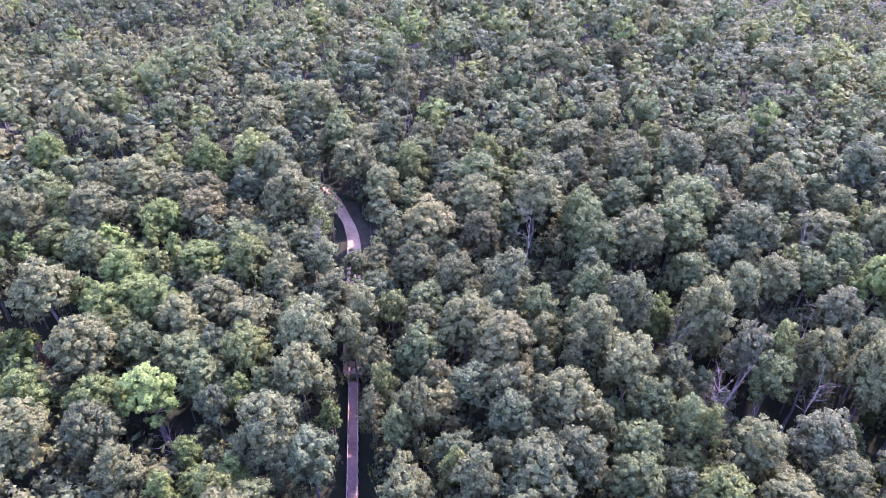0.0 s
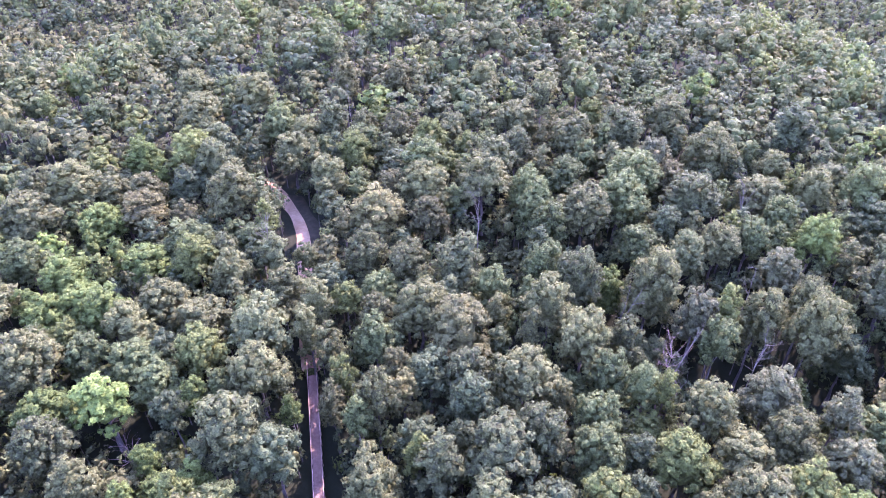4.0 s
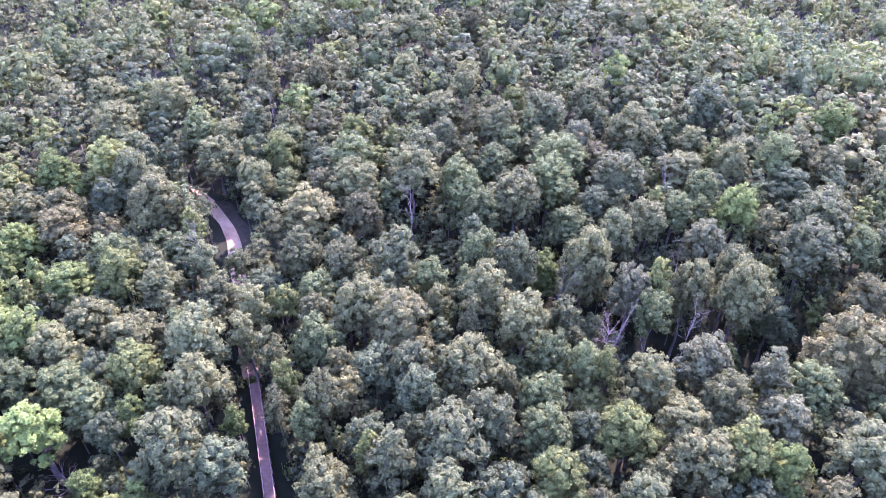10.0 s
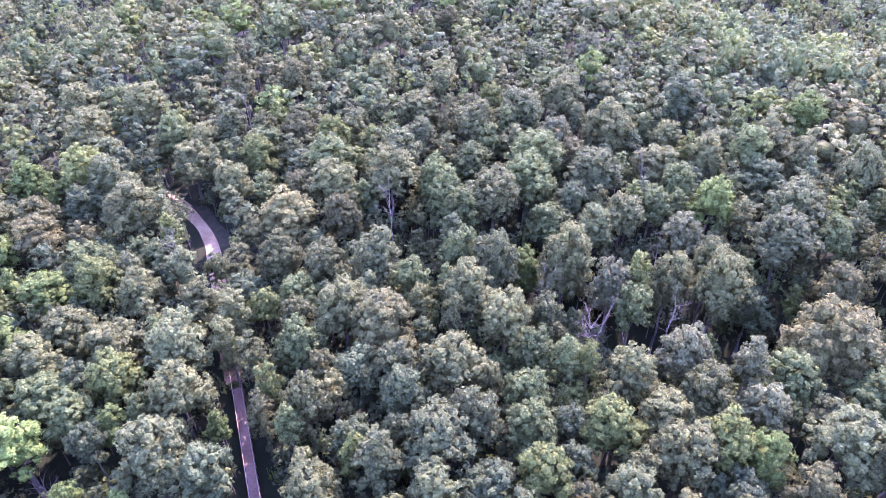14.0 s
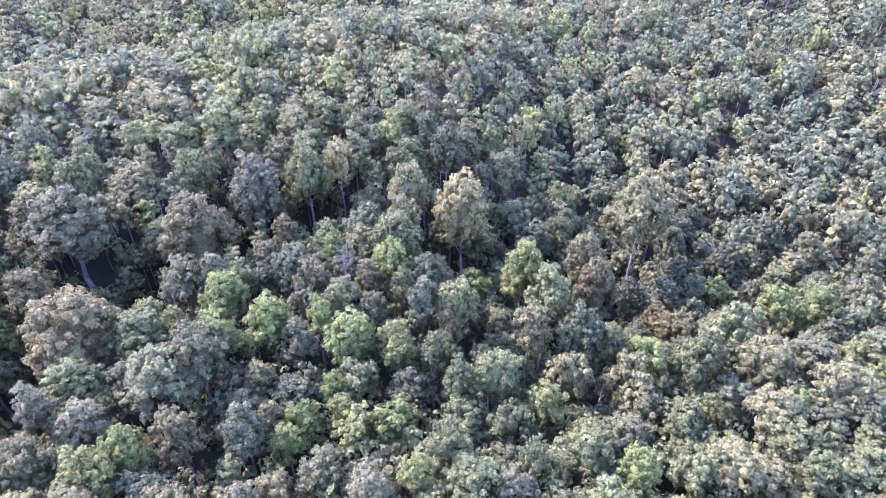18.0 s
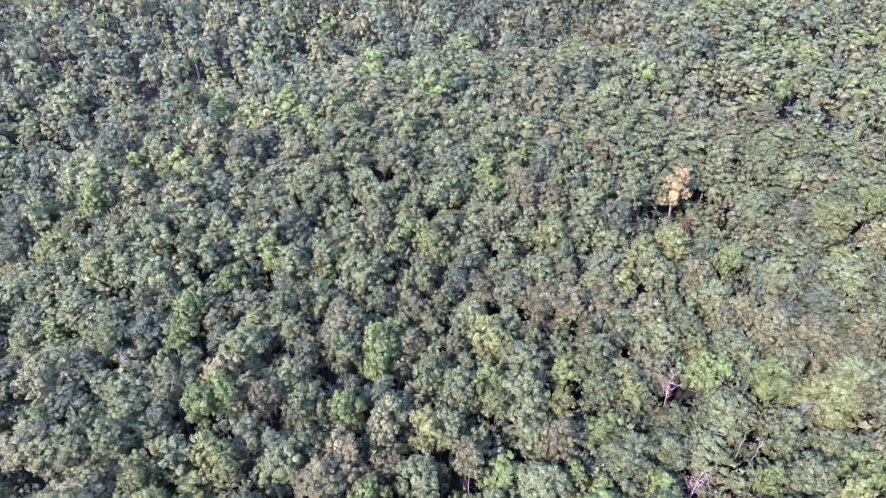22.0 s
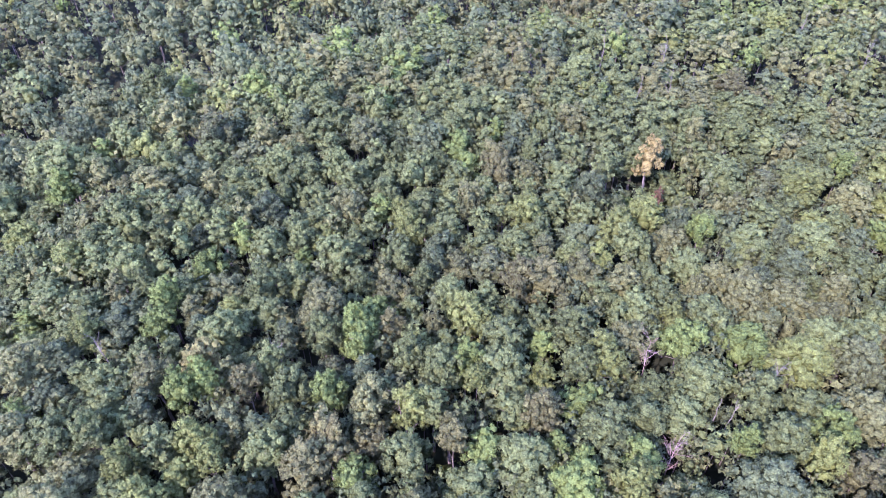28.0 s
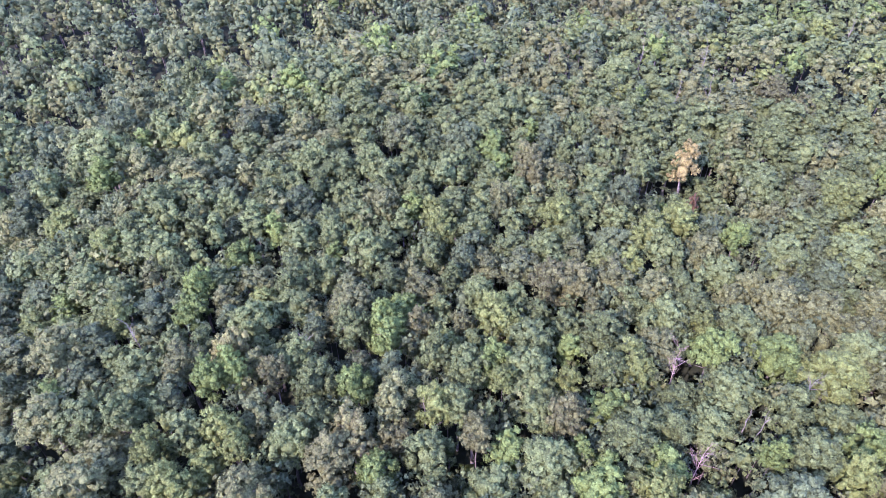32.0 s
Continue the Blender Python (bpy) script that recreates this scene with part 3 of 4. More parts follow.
plant(SMALL, -60.9, -32.3, 18.0, 3.4, "tan")
plant(SMALL, -73.6, -21.3, 18.2, 4.1, "lime")
plant(SMALL, -76.2, -14.4, 18.1, 4.4, "bright")
plant(SMALL, -64.3, -25.1, 18.8, 4.3, "grey")
plant(SLIM, -97.3, -32.8, 23.0, 3.3, "bright")
plant(MID, -93.6, -25.6, 22.5, 5.6, "bright")
plant(MID, -103.3, -29.0, 22.5, 4.7, "green")
plant(MID, -92.6, -16.2, 22.5, 4.6, "lime")
plant(MID, -116.5, -20.7, 22.5, 5.2, "bright")
plant(SMALL, -122.2, -35.0, 18.0, 2.6, "bright")
plant(MID, -108.9, -36.7, 22.5, 4.4, "brown")
plant(SMALL, -104.8, -37.8, 18.0, 3.2, "white")
plant(MID, -104.2, -12.5, 22.5, 4.3, "blue")
plant(SMALL, -94.2, -7.7, 18.0, 3.5, "green")
plant(MID, -132.5, -20.6, 22.5, 5.6, "olive")
plant(SMALL, -100.9, -7.3, 18.0, 3.1, "tan")
plant(MID, -105.0, -5.2, 22.5, 5.1, "green")
plant(MID, -112.2, -41.4, 22.5, 5.6, "blue")
plant(BIG, -142.4, -59.1, 25.5, 7.4, "white")
plant(BIG, -149.9, -47.7, 25.5, 6.9, "green")
plant(MID, -155.3, -39.8, 22.5, 4.8, "tan")
plant(MID, -171.4, -55.4, 22.5, 5.6, "olive")
plant(MID, -176.1, -46.9, 22.5, 5.6, "green")
plant(BIG, -167.0, -75.2, 25.5, 7.4, "green")
plant(MID, -147.4, -75.9, 22.5, 5.6, "green")
plant(SLIM, -158.5, -96.1, 23.0, 4.2, "green")
plant(MID, -147.7, -136.3, 22.5, 5.6, "tan")
plant(BIG, -103.6, -120.5, 25.5, 7.4, "grey")
plant(BIG, -104.6, -146.3, 25.5, 5.8, "green")
plant(MID, -93.5, -147.5, 22.5, 5.6, "olive")
plant(MID, -168.9, -111.1, 22.5, 5.6, "grey")
plant(MID, -193.9, -99.4, 22.5, 5.6, "white")
plant(BIG, -75.1, -99.8, 25.5, 5.9, "olive")
plant(MID, -58.2, -104.8, 22.5, 3.8, "lime")
# seen about azimuth -82
plant(MID, -146.3, -20.4, 22.5, 5.6, "olive")
plant(MID, -118.1, 8.5, 22.5, 5.6, "lime")
plant(MID, -110.4, 13.9, 22.5, 5.0, "green")
plant(MID, -99.2, 10.1, 22.5, 4.1, "olive")
plant(MID, -98.9, 19.9, 22.5, 5.3, "blue")
plant(SLIM, -89.7, -8.8, 23.0, 2.7, "green")
plant(SLIM, -83.6, -3.7, 23.0, 2.9, "green")
plant(SMALL, -90.6, 5.2, 18.0, 4.4, "green")
plant(SMALL, -77.9, -2.2, 18.0, 4.4, "green")
plant(SMALL, -77.6, 6.0, 18.0, 4.2, "green")
plant(SMALL, -82.4, 12.4, 18.0, 4.4, "lime")
plant(SMALL, -67.3, -4.3, 24.7, 4.4, "green")
plant(SMALL, -61.2, -0.1, 25.5, 4.4, "green")
plant(SMALL, -61.3, -8.9, 25.4, 2.7, "lime")
plant(SMALL, -65.6, 9.5, 25.3, 2.8, "green")
plant(SMALL, -91.4, 17.6, 18.0, 4.0, "olive")
plant(SMALL, -96.9, 32.7, 18.0, 4.4, "bright")
plant(SMALL, -98.1, 26.4, 18.0, 3.9, "green")
plant(MID, -94.3, 42.3, 22.5, 5.2, "green")
plant(MID, -93.5, 55.1, 22.5, 5.6, "olive")
plant(SMALL, -79.7, 51.8, 23.9, 4.4, "olive")
plant(SMALL, -85.5, 31.1, 18.0, 4.4, "olive")
plant(SMALL, -82.2, 43.0, 18.5, 3.0, "lime")
plant(SMALL, -80.4, 37.5, 18.2, 4.4, "green")
plant(SMALL, -65.1, 26.4, 25.4, 3.3, "bright")
plant(SMALL, -65.4, 35.2, 25.5, 3.6, "green")
plant(SMALL, -57.5, 30.9, 25.5, 2.4, "lime")
plant(SMALL, -58.8, 22.1, 25.5, 4.1, "green")
plant(SMALL, -53.3, 34.2, 25.5, 3.8, "lime")
plant(SMALL, -66.9, 41.6, 25.5, 4.4, "olive")
plant(SMALL, -59.2, 49.9, 25.5, 2.9, "lime")
plant(SMALL, -52.9, 67.4, 25.5, 3.0, "bright")
plant(SLIM, -79.7, 75.0, 24.0, 3.3, "lime")
plant(SMALL, -113.2, 71.7, 18.0, 4.4, "bright")
plant(SMALL, -113.2, 63.0, 18.0, 3.6, "bright")
plant(SMALL, -112.4, 102.3, 18.3, 4.0, "lime")
plant(SMALL, -75.6, 20.3, 18.5, 3.7, "green")
plant(SMALL, -67.0, 54.7, 25.5, 3.0, "green")
# seen about azimuth -30
plant(SMALL, -30.3, 84.6, 25.5, 1.8, "bright")
plant(SMALL, -31.0, 68.7, 25.5, 3.1, "bright")
plant(SMALL, -45.4, 52.5, 25.5, 1.2, "lime")
plant(SMALL, -6.1, 74.2, 25.5, 2.0, "lime")
plant(SMALL, -10.2, 140.1, 25.5, 3.6, "brown")
plant(SMALL, -0.9, 101.2, 25.5, 4.0, "brown")
plant(SMALL, 5.3, 70.2, 25.5, 3.4, "brown")
plant(MID, -2.4, 78.4, 24.0, 5.6, "green")
plant(SMALL, -8.4, 62.2, 25.5, 2.2, "brown")
plant(SMALL, -25.0, 112.5, 25.5, 3.6, "lime")
plant(SMALL, -13.9, 94.3, 25.5, 3.0, "green")
plant(SMALL, -56.2, 64.5, 25.5, 2.9, "bright")
plant(SMALL, -41.3, 46.6, 25.5, 4.1, "olive")
plant(SMALL, -52.2, 44.7, 25.5, 3.8, "lime")
plant(SMALL, 18.3, 119.5, 25.5, 4.4, "lime")
plant(SMALL, 24.7, 125.3, 25.5, 3.9, "lime")
plant(SMALL, 21.4, 114.8, 25.5, 3.8, "green")
plant(SMALL, 11.9, 81.3, 25.5, 3.3, "green")
plant(SMALL, -8.9, 89.1, 25.5, 4.4, "lime")
plant(SMALL, -92.4, 28.8, 18.0, 4.1, "olive")
plant(MID, -73.4, 53.1, 24.0, 4.7, "green")
plant(SMALL, -45.8, 39.4, 25.5, 4.0, "lime")
plant(SMALL, -35.6, 81.0, 25.5, 3.2, "green")
plant(SMALL, -1.5, 121.6, 25.5, 4.2, "lime")
plant(SMALL, -18.8, 78.5, 25.5, 3.0, "green")
plant(SMALL, -16.4, 67.7, 25.5, 3.3, "lime")
# seen about azimuth 2
plant(SMALL, -8.7, 135.7, 25.5, 3.6, "brown")
plant(SMALL, -27.6, 116.7, 25.5, 3.2, "lime")
plant(SMALL, 3.7, 102.0, 25.5, 4.2, "brown")
plant(SMALL, -38.1, 68.0, 25.5, 3.6, "green")
plant(SMALL, -45.5, 68.0, 25.5, 2.6, "brown")
plant(MID, 3.5, 61.0, 24.0, 5.6, "green")
plant(MID, 11.4, 58.2, 24.0, 4.8, "bright")
plant(SMALL, 20.4, 60.0, 25.5, 3.4, "lime")
plant(MID, 16.2, 69.7, 24.0, 5.6, "green")
plant(MID, 32.0, 81.4, 24.0, 5.6, "green")
plant(MID, 41.0, 90.7, 24.0, 5.5, "bright")
plant(MID, 42.6, 105.0, 24.0, 5.6, "olive")
plant(MID, 35.0, 96.7, 24.0, 4.9, "green")
plant(MID, 55.8, 94.2, 24.0, 5.6, "green")
plant(MID, 62.0, 95.9, 24.0, 5.2, "green")
plant(BIG, 39.9, 61.6, 25.5, 6.5, "blue")
plant(SMALL, 49.9, 68.4, 25.5, 2.9, "lime")
plant(SMALL, 52.6, 73.4, 25.5, 3.5, "bright")
plant(MID, 54.6, 58.3, 24.0, 4.2, "bright")
plant(SMALL, 77.6, 85.7, 25.5, 3.8, "bright")
plant(SMALL, 80.4, 121.8, 25.5, 4.0, "bright")
plant(SMALL, 87.2, 125.9, 25.5, 4.1, "bright")
plant(SMALL, 35.9, 121.2, 25.5, 2.7, "bright")
plant(SMALL, 37.5, 68.6, 25.5, 2.0, "bright")
plant(MID, 96.8, 118.6, 24.0, 5.5, "bright")
plant(MID, 83.0, 107.6, 24.0, 4.9, "green")
plant(MID, 59.1, 78.2, 24.0, 5.6, "olive")
plant(MID, 66.9, 69.9, 24.0, 4.5, "green")
plant(MID, 60.6, 55.1, 24.0, 4.3, "brown")
plant(MID, 69.4, 56.8, 24.0, 4.3, "brown")
plant(MID, 81.4, 95.8, 24.0, 4.6, "brown")
plant(MID, 72.4, 111.8, 24.0, 5.6, "green")
plant(MID, 59.5, 122.4, 24.0, 5.6, "green")
plant(MID, 53.5, 174.3, 24.0, 5.6, "green")
plant(MID, 69.5, 174.1, 24.0, 5.6, "green")
plant(MID, 89.3, 170.7, 24.0, 5.6, "blue")
plant(SMALL, 71.3, 149.4, 25.5, 2.5, "bright")
plant(MID, 97.8, 148.9, 24.0, 5.5, "green")
plant(MID, 51.0, 186.6, 24.0, 5.6, "brown")
plant(MID, 103.2, 195.7, 24.0, 5.6, "brown")
plant(MID, 140.9, 204.3, 24.0, 5.0, "brown")
plant(SMALL, 68.8, 225.7, 25.5, 4.3, "lime")
plant(MID, 45.7, 119.0, 24.0, 5.6, "green")
plant(MID, 71.1, 138.7, 24.0, 5.6, "olive")
plant(MID, 43.9, 141.9, 24.0, 5.6, "green")
plant(MID, 50.8, 104.8, 24.0, 4.8, "olive")
plant(MID, 69.9, 87.0, 24.0, 4.4, "olive")
plant(MID, 55.1, 67.1, 24.0, 3.9, "brown")
plant(MID, 89.8, 98.8, 24.0, 4.7, "green")
plant(SMALL, 41.5, 78.7, 25.5, 3.6, "green")
# great old trees beside the gully
plant(BIG, -90.5, -81.9, 25.5, 9.6, "tan")
plant(BIG, -123.3, -67.6, 25.5, 9.6, "brown")
plant(BIG, -119.9, -96.3, 27.0, 9.6, "grey")
# more of the bottomland crowns
plant(MID, -25.9, -60.4, 24.5, 4.9, "lime")
plant(MID, -7.6, -60.3, 24.5, 4.8, "grey")
plant(BIG, -50.6, -61.0, 24.5, 6.8, "olive")
plant(BIG, 5.1, -148.1, 24.5, 7.0, "olive")
plant(BIG, -43.7, -143.0, 24.5, 7.0, "green")
plant(BIG, -36.0, -172.0, 24.5, 7.1, "olive")
plant(BIG, -85.9, -126.8, 24.5, 6.0, "bright")
plant(BIG, -12.8, -159.5, 24.5, 6.7, "grey")
plant(BIG, -95.6, -111.1, 24.5, 7.4, "grey")
plant(BIG, -129.7, -162.3, 24.5, 7.1, "bright")
plant(BIG, 77.6, -200.5, 24.5, 6.7, "olive")
plant(BIG, 31.9, -207.0, 24.5, 6.1, "brown")
plant(BIG, 60.5, -158.9, 24.5, 6.4, "grey")
plant(MID, -69.7, -76.7, 24.5, 3.6, "white")
plant(BIG, -16.8, -73.4, 24.5, 5.3, "grey")
plant(MID, 0.8, -67.3, 24.5, 5.0, "grey")
plant(BIG, -61.6, -143.2, 24.5, 7.4, "grey")
plant(BIG, -49.1, -154.0, 24.5, 7.8, "green")
# more of the crowns that stand out on the upland
plant(SMALL, -8.7, 78.8, 25.0, 3.5, "bright")
plant(BIG, 50.0, 88.2, 25.0, 6.0, "lime")
plant(BIG, 59.9, 89.6, 25.0, 5.3, "grey")
plant(SMALL, 48.3, 56.1, 25.0, 4.1, "green")
plant(MID, 43.8, 71.1, 25.0, 4.7, "green")
plant(SMALL, 29.8, 89.6, 25.0, 4.0, "bright")
plant(SMALL, 16.0, 83.4, 25.0, 4.1, "lime")
plant(SMALL, -12.8, 68.8, 25.0, 3.0, "green")
plant(BIG, 60.7, 140.9, 25.0, 5.8, "lime")
plant(BIG, 9.3, 187.5, 25.0, 6.5, "green")
plant(SMALL, -68.5, 85.3, 25.0, 2.8, "bright")
plant(SMALL, -15.5, 58.9, 25.0, 3.9, "green")
plant(SMALL, -62.2, 67.1, 25.0, 4.1, "olive")
plant(MID, -54.1, 78.8, 25.0, 4.4, "green")
plant(MID, -37.0, 86.7, 25.0, 5.2, "olive")
plant(SMALL, -42.6, 72.8, 25.0, 2.9, "green")
plant(SMALL, -51.0, 92.3, 25.0, 4.3, "green")
plant(SMALL, -28.7, 59.9, 25.0, 3.9, "tan")
plant(SMALL, -49.3, 56.1, 25.0, 3.4, "lime")
plant(SMALL, -38.2, 56.1, 25.0, 3.4, "green")
plant(MID, 9.7, 89.5, 25.0, 4.7, "green")
plant(MID, -30.7, 54.2, 25.0, 4.6, "brown")
plant(SMALL, -68.8, 19.0, 25.0, 3.5, "green")
plant(MID, -2.8, 85.0, 25.0, 4.8, "green")
plant(BIG, -127.0, 23.5, 18.5, 5.5, "brown")
plant(SMALL, -28.8, 81.6, 25.0, 4.0, "bright")
plant(SMALL, -55.4, 71.6, 25.0, 3.4, "tan")
plant(SMALL, -12.6, 76.8, 25.0, 4.1, "green")
plant(SMALL, -23.8, 67.4, 25.0, 3.7, "olive")
plant(SMALL, -63.3, -58.1, 23.5, 3.9, "bright")
plant(SMALL, -85.3, 2.2, 23.5, 3.9, "green")
plant(SMALL, -58.7, -16.2, 25.0, 3.5, "white")
plant(SMALL, -60.2, 7.3, 25.0, 3.0, "white")
plant(BIG, -117.4, 25.0, 18.5, 5.6, "brown")
plant(BIG, -106.0, 52.7, 18.5, 6.4, "green")
plant(BIG, -97.8, 64.8, 18.5, 6.1, "grey")
plant(BIG, -141.9, -6.4, 23.5, 7.4, "tan")
plant(BIG, -125.1, -20.7, 23.5, 5.8, "green")
plant(BIG, -153.2, 40.9, 18.5, 7.2, "olive")
plant(MID, -86.8, 65.1, 25.0, 5.0, "olive")

# ---------------------------------------------------------------- dead trees and coloured shrubs
dead_tree(-40.3, -106.6, 21.0, 4.5, (-8.4, -0.8), 1, limbs=5, depth=1, clear=0.6, room=1.2)
dead_tree(-38.5, -107.8, 20.0, 3.0, (-2.5, -0.2), 2, limbs=3, depth=1, clear=0.7, stem=0.15, room=1.2)
dead_tree(-49.4, -94.5, 22.0, 3.2, (-6.9, -0.7), 3, limbs=7, depth=2, clear=0.45, stem=0.17, room=1.2)
dead_tree(-46.4, -88.4, 14.0, 3.5, (-4.6, -0.4), 4, limbs=5, depth=2, room=1.2)
dead_tree(-59.2, -89.5, 23.0, 4.2, (-0.0, -0.0), 5, limbs=10, depth=2, clear=0.7, stem=0.15, room=1.2)
dead_tree(-41.4, -87.2, 22.0, 4.0, (-0.0, -0.0), 6, mat=ROSE_WOOD, limbs=12, depth=3, clear=0.75, stem=0.16, label="dead treetop of dense rosy-grey twigs", room=1.2)
dead_tree(-31.7, -88.6, 20.0, 2.6, (-1.8, -0.2), 7, limbs=4, depth=1, stem=0.18, room=1.2)
dead_tree(-73.1, -142.8, 22.0, 4.5, (2.9, 0.3), 8, limbs=8, depth=2, clear=0.4, room=1.2)
dead_tree(40.4, -126.0, 23.0, 4.5, (-0.0, -0.0), 9, limbs=8, depth=2, clear=0.7, stem=0.15, room=1.2)
dead_tree(28.3, -189.1, 22.0, 4.0, (-0.0, -0.0), 10, limbs=6, depth=2, clear=0.5, room=1.2)
dead_tree(-8.1, -135.9, 22.0, 4.0, (-0.0, -0.0), 11, limbs=9, depth=3, clear=0.6, stem=0.15, room=1.2)
dead_tree(58.5, -76.9, 9.0, 4.0, (-0.0, -0.0), 12, mat=ROSE_WOOD, limbs=12, depth=2, clear=0.3, stem=0.15, label="fallen tangle of rosy-brown dead branches", room=1.2)
dead_tree(29.5, -81.6, 16.0, 1.0, (-1.4, -0.1), 13, limbs=2, depth=1, clear=0.8, stem=0.15, room=1.2)
dead_tree(-65.8, -112.2, 22.0, 3.0, (-0.0, 0.0), 14, limbs=6, depth=2, clear=0.6, stem=0.15)
dead_tree(-100.9, -64.3, 18.0, 4.5, (-0.3, 0.3), 15, limbs=9, depth=2, clear=0.4, stem=0.15)
dead_tree(-113.3, -30.4, 21.0, 4.2, (-0.0, 0.0), 16, limbs=14, depth=3, clear=0.6, stem=0.16, label="grey bare treetop with a fan of fine twigs")
dead_tree(-118.0, -107.2, 22.0, 2.0, (-0.0, 0.0), 17, limbs=3, depth=1, clear=0.7)
dead_tree(-137.6, -83.0, 19.0, 2.6, (-0.4, 0.4), 18, limbs=5, depth=1, clear=0.5)
dead_tree(-151.3, -84.7, 22.0, 2.5, (-0.0, 0.0), 19, limbs=5, depth=2, clear=0.6, stem=0.17)
dead_tree(44.3, 82.3, 25.0, 2.6, (0.5, -0.0), 20, limbs=6, depth=1, clear=0.75, stem=0.19)
dead_tree(37.0, 75.0, 23.0, 1.6, (1.0, -0.0), 21, limbs=3, depth=1, clear=0.8, stem=0.15)
dead_tree(34.6, 75.9, 22.0, 1.0, (0.3, -0.0), 22, limbs=2, depth=1, clear=0.8, stem=0.15)
dead_tree(27.2, 67.9, 20.0, 3.0, (0.0, -0.0), 23, mat=ROSE_WOOD, limbs=16, depth=3, clear=0.35, stem=0.15, label="dead tree draped with rosy-grey bare twigs")
dead_tree(23.1, 85.0, 24.0, 3.0, (0.0, -0.0), 24, mat=ROSE_WOOD, limbs=9, depth=3, clear=0.6, stem=0.12, label="dead treetop of fine rosy-brown twigs")
dead_tree(-41.2, 73.9, 24.0, 2.6, (0.0, -0.0), 25, limbs=5, depth=1, clear=0.75)
dead_tree(-17.7, 68.1, 22.0, 2.0, (0.0, -0.0), 26, limbs=4, depth=1, clear=0.7, stem=0.15)
dead_tree(78.9, 228.8, 25.0, 3.0, (0.0, -0.0), 28, limbs=5, depth=2, clear=0.6)
dead_tree(33.8, 200.8, 25.0, 3.0, (0.0, -0.0), 29, limbs=7, depth=2, clear=0.6)
dead_tree(34.0, 182.8, 25.0, 3.0, (0.0, -0.0), 30, limbs=5, depth=2, clear=0.6)
dead_tree(115.7, 165.9, 25.0, 4.0, (0.9, -0.0), 31, limbs=8, depth=2, clear=0.5)
dead_tree(90.5, 204.2, 25.0, 3.5, (0.0, -0.0), 32, limbs=9, depth=2, clear=0.7)
dead_tree(25.1, 174.8, 25.0, 2.5, (0.0, -0.0), 33, limbs=5, depth=2, clear=0.6)
dead_tree(75.7, 83.0, 25.0, 2.5, (0.0, -0.0), 35, limbs=6, depth=2, clear=0.6)
dead_tree(-74.3, 70.8, 24.0, 2.5, (-0.4, -0.3), 36, limbs=4, depth=1, clear=0.7)
dead_tree(-45.3, 43.2, 20.0, 3.0, (0.0, 0.0), 37, limbs=8, depth=2, clear=0.6, stem=0.15)
dead_tree(-18.4, 68.1, 22.0, 2.0, (0.0, 0.0), 38, limbs=4, depth=1, clear=0.7, stem=0.15)
dead_tree(65.7, 88.3, 24.0, 2.2, (0.0, -0.0), 39, limbs=4, depth=1, clear=0.7)
dead_tree(15.9, 201.0, 25.0, 2.0, (0.0, -0.0), 40, limbs=3, depth=1, clear=0.7)
dead_tree(-43.7, 76.2, 22.0, 2.5, (0.0, 0.0), 41, limbs=4, depth=1, clear=0.7)
# made-up shrub in place of an orange-brown dead branch, raised to clear the crowns
shrub(95.3, -96.3, ground_z(95.3, -96.3), 1.9, 9.0, "red", 90)
shrub(-9.8, -130.7, ground_z(-9.8, -130.7), 1.6, 3.0, "red", 812)
shrub(29.2, 139.1, ground_z(29.2, 139.1), 1.7, 10.0, "red", 955)
plant(SLIM, 26.1, 144.3, 28.5, 3.2, "gold")
note(26.1, 144.3, 2.6, 23.0)


# ---------------------------------------------------------------- the woods between and beyond
rng = random.Random(21)
FAR = {}


def tone_at(x, y):
    spur = on_spur(x, y)
    if spur > 0.5:
        table = (("green", 60), ("olive", 16), ("grey", 6), ("blue", 12), ("bright", 8), ("lime", 4), ("brown", 2))
    elif math.hypot(x - 92, y + 104) < 32:
        table = (("bright", 40), ("lime", 25), ("fresh", 8), ("green", 15), ("olive", 12))
    elif x < hill_edge(y) and y > -40:
        # mostly dark blue-green across the ravine: haze and shade put into leaf colour
        table = (("green", 20), ("olive", 20), ("grey", 26), ("blue", 44), ("brown", 8), ("lime", 2), ("bright", 1))
    else:
        table = (("green", 30), ("olive", 32), ("grey", 14), ("blue", 16), ("lime", 7), ("bright", 4), ("brown", 6), ("tan", 2))
    v = rng.uniform(0, sum(w for _, w in table))
    for t, w in table:
        v -= w
        if v <= 0:
            return t
    return "green"


def open_ground(x, y, r):
    """True where the track, the bridge and the gully keep the crowns apart."""
    if -150 < x < -50 and -115 < y < 0 and from_gully(x, y) < 3.5 + 0.6 * r:
        return True
    if -178 < y < -122 and abs(x - path_x(y)) < 2.8 + r * (0.95 if -168 < y < -132 else 0.45):
        return True
    if -100 < y < -40 and abs(x - path_x(y)) < 1.4 + r:
        return True
    return False


def seen(x, y):
    """The wide sector that the camera sweeps, with a margin."""
    az = math.degrees(math.atan2(x, y))
    return (az > 132 or az < 46) and math.hypot(x, y) > 36


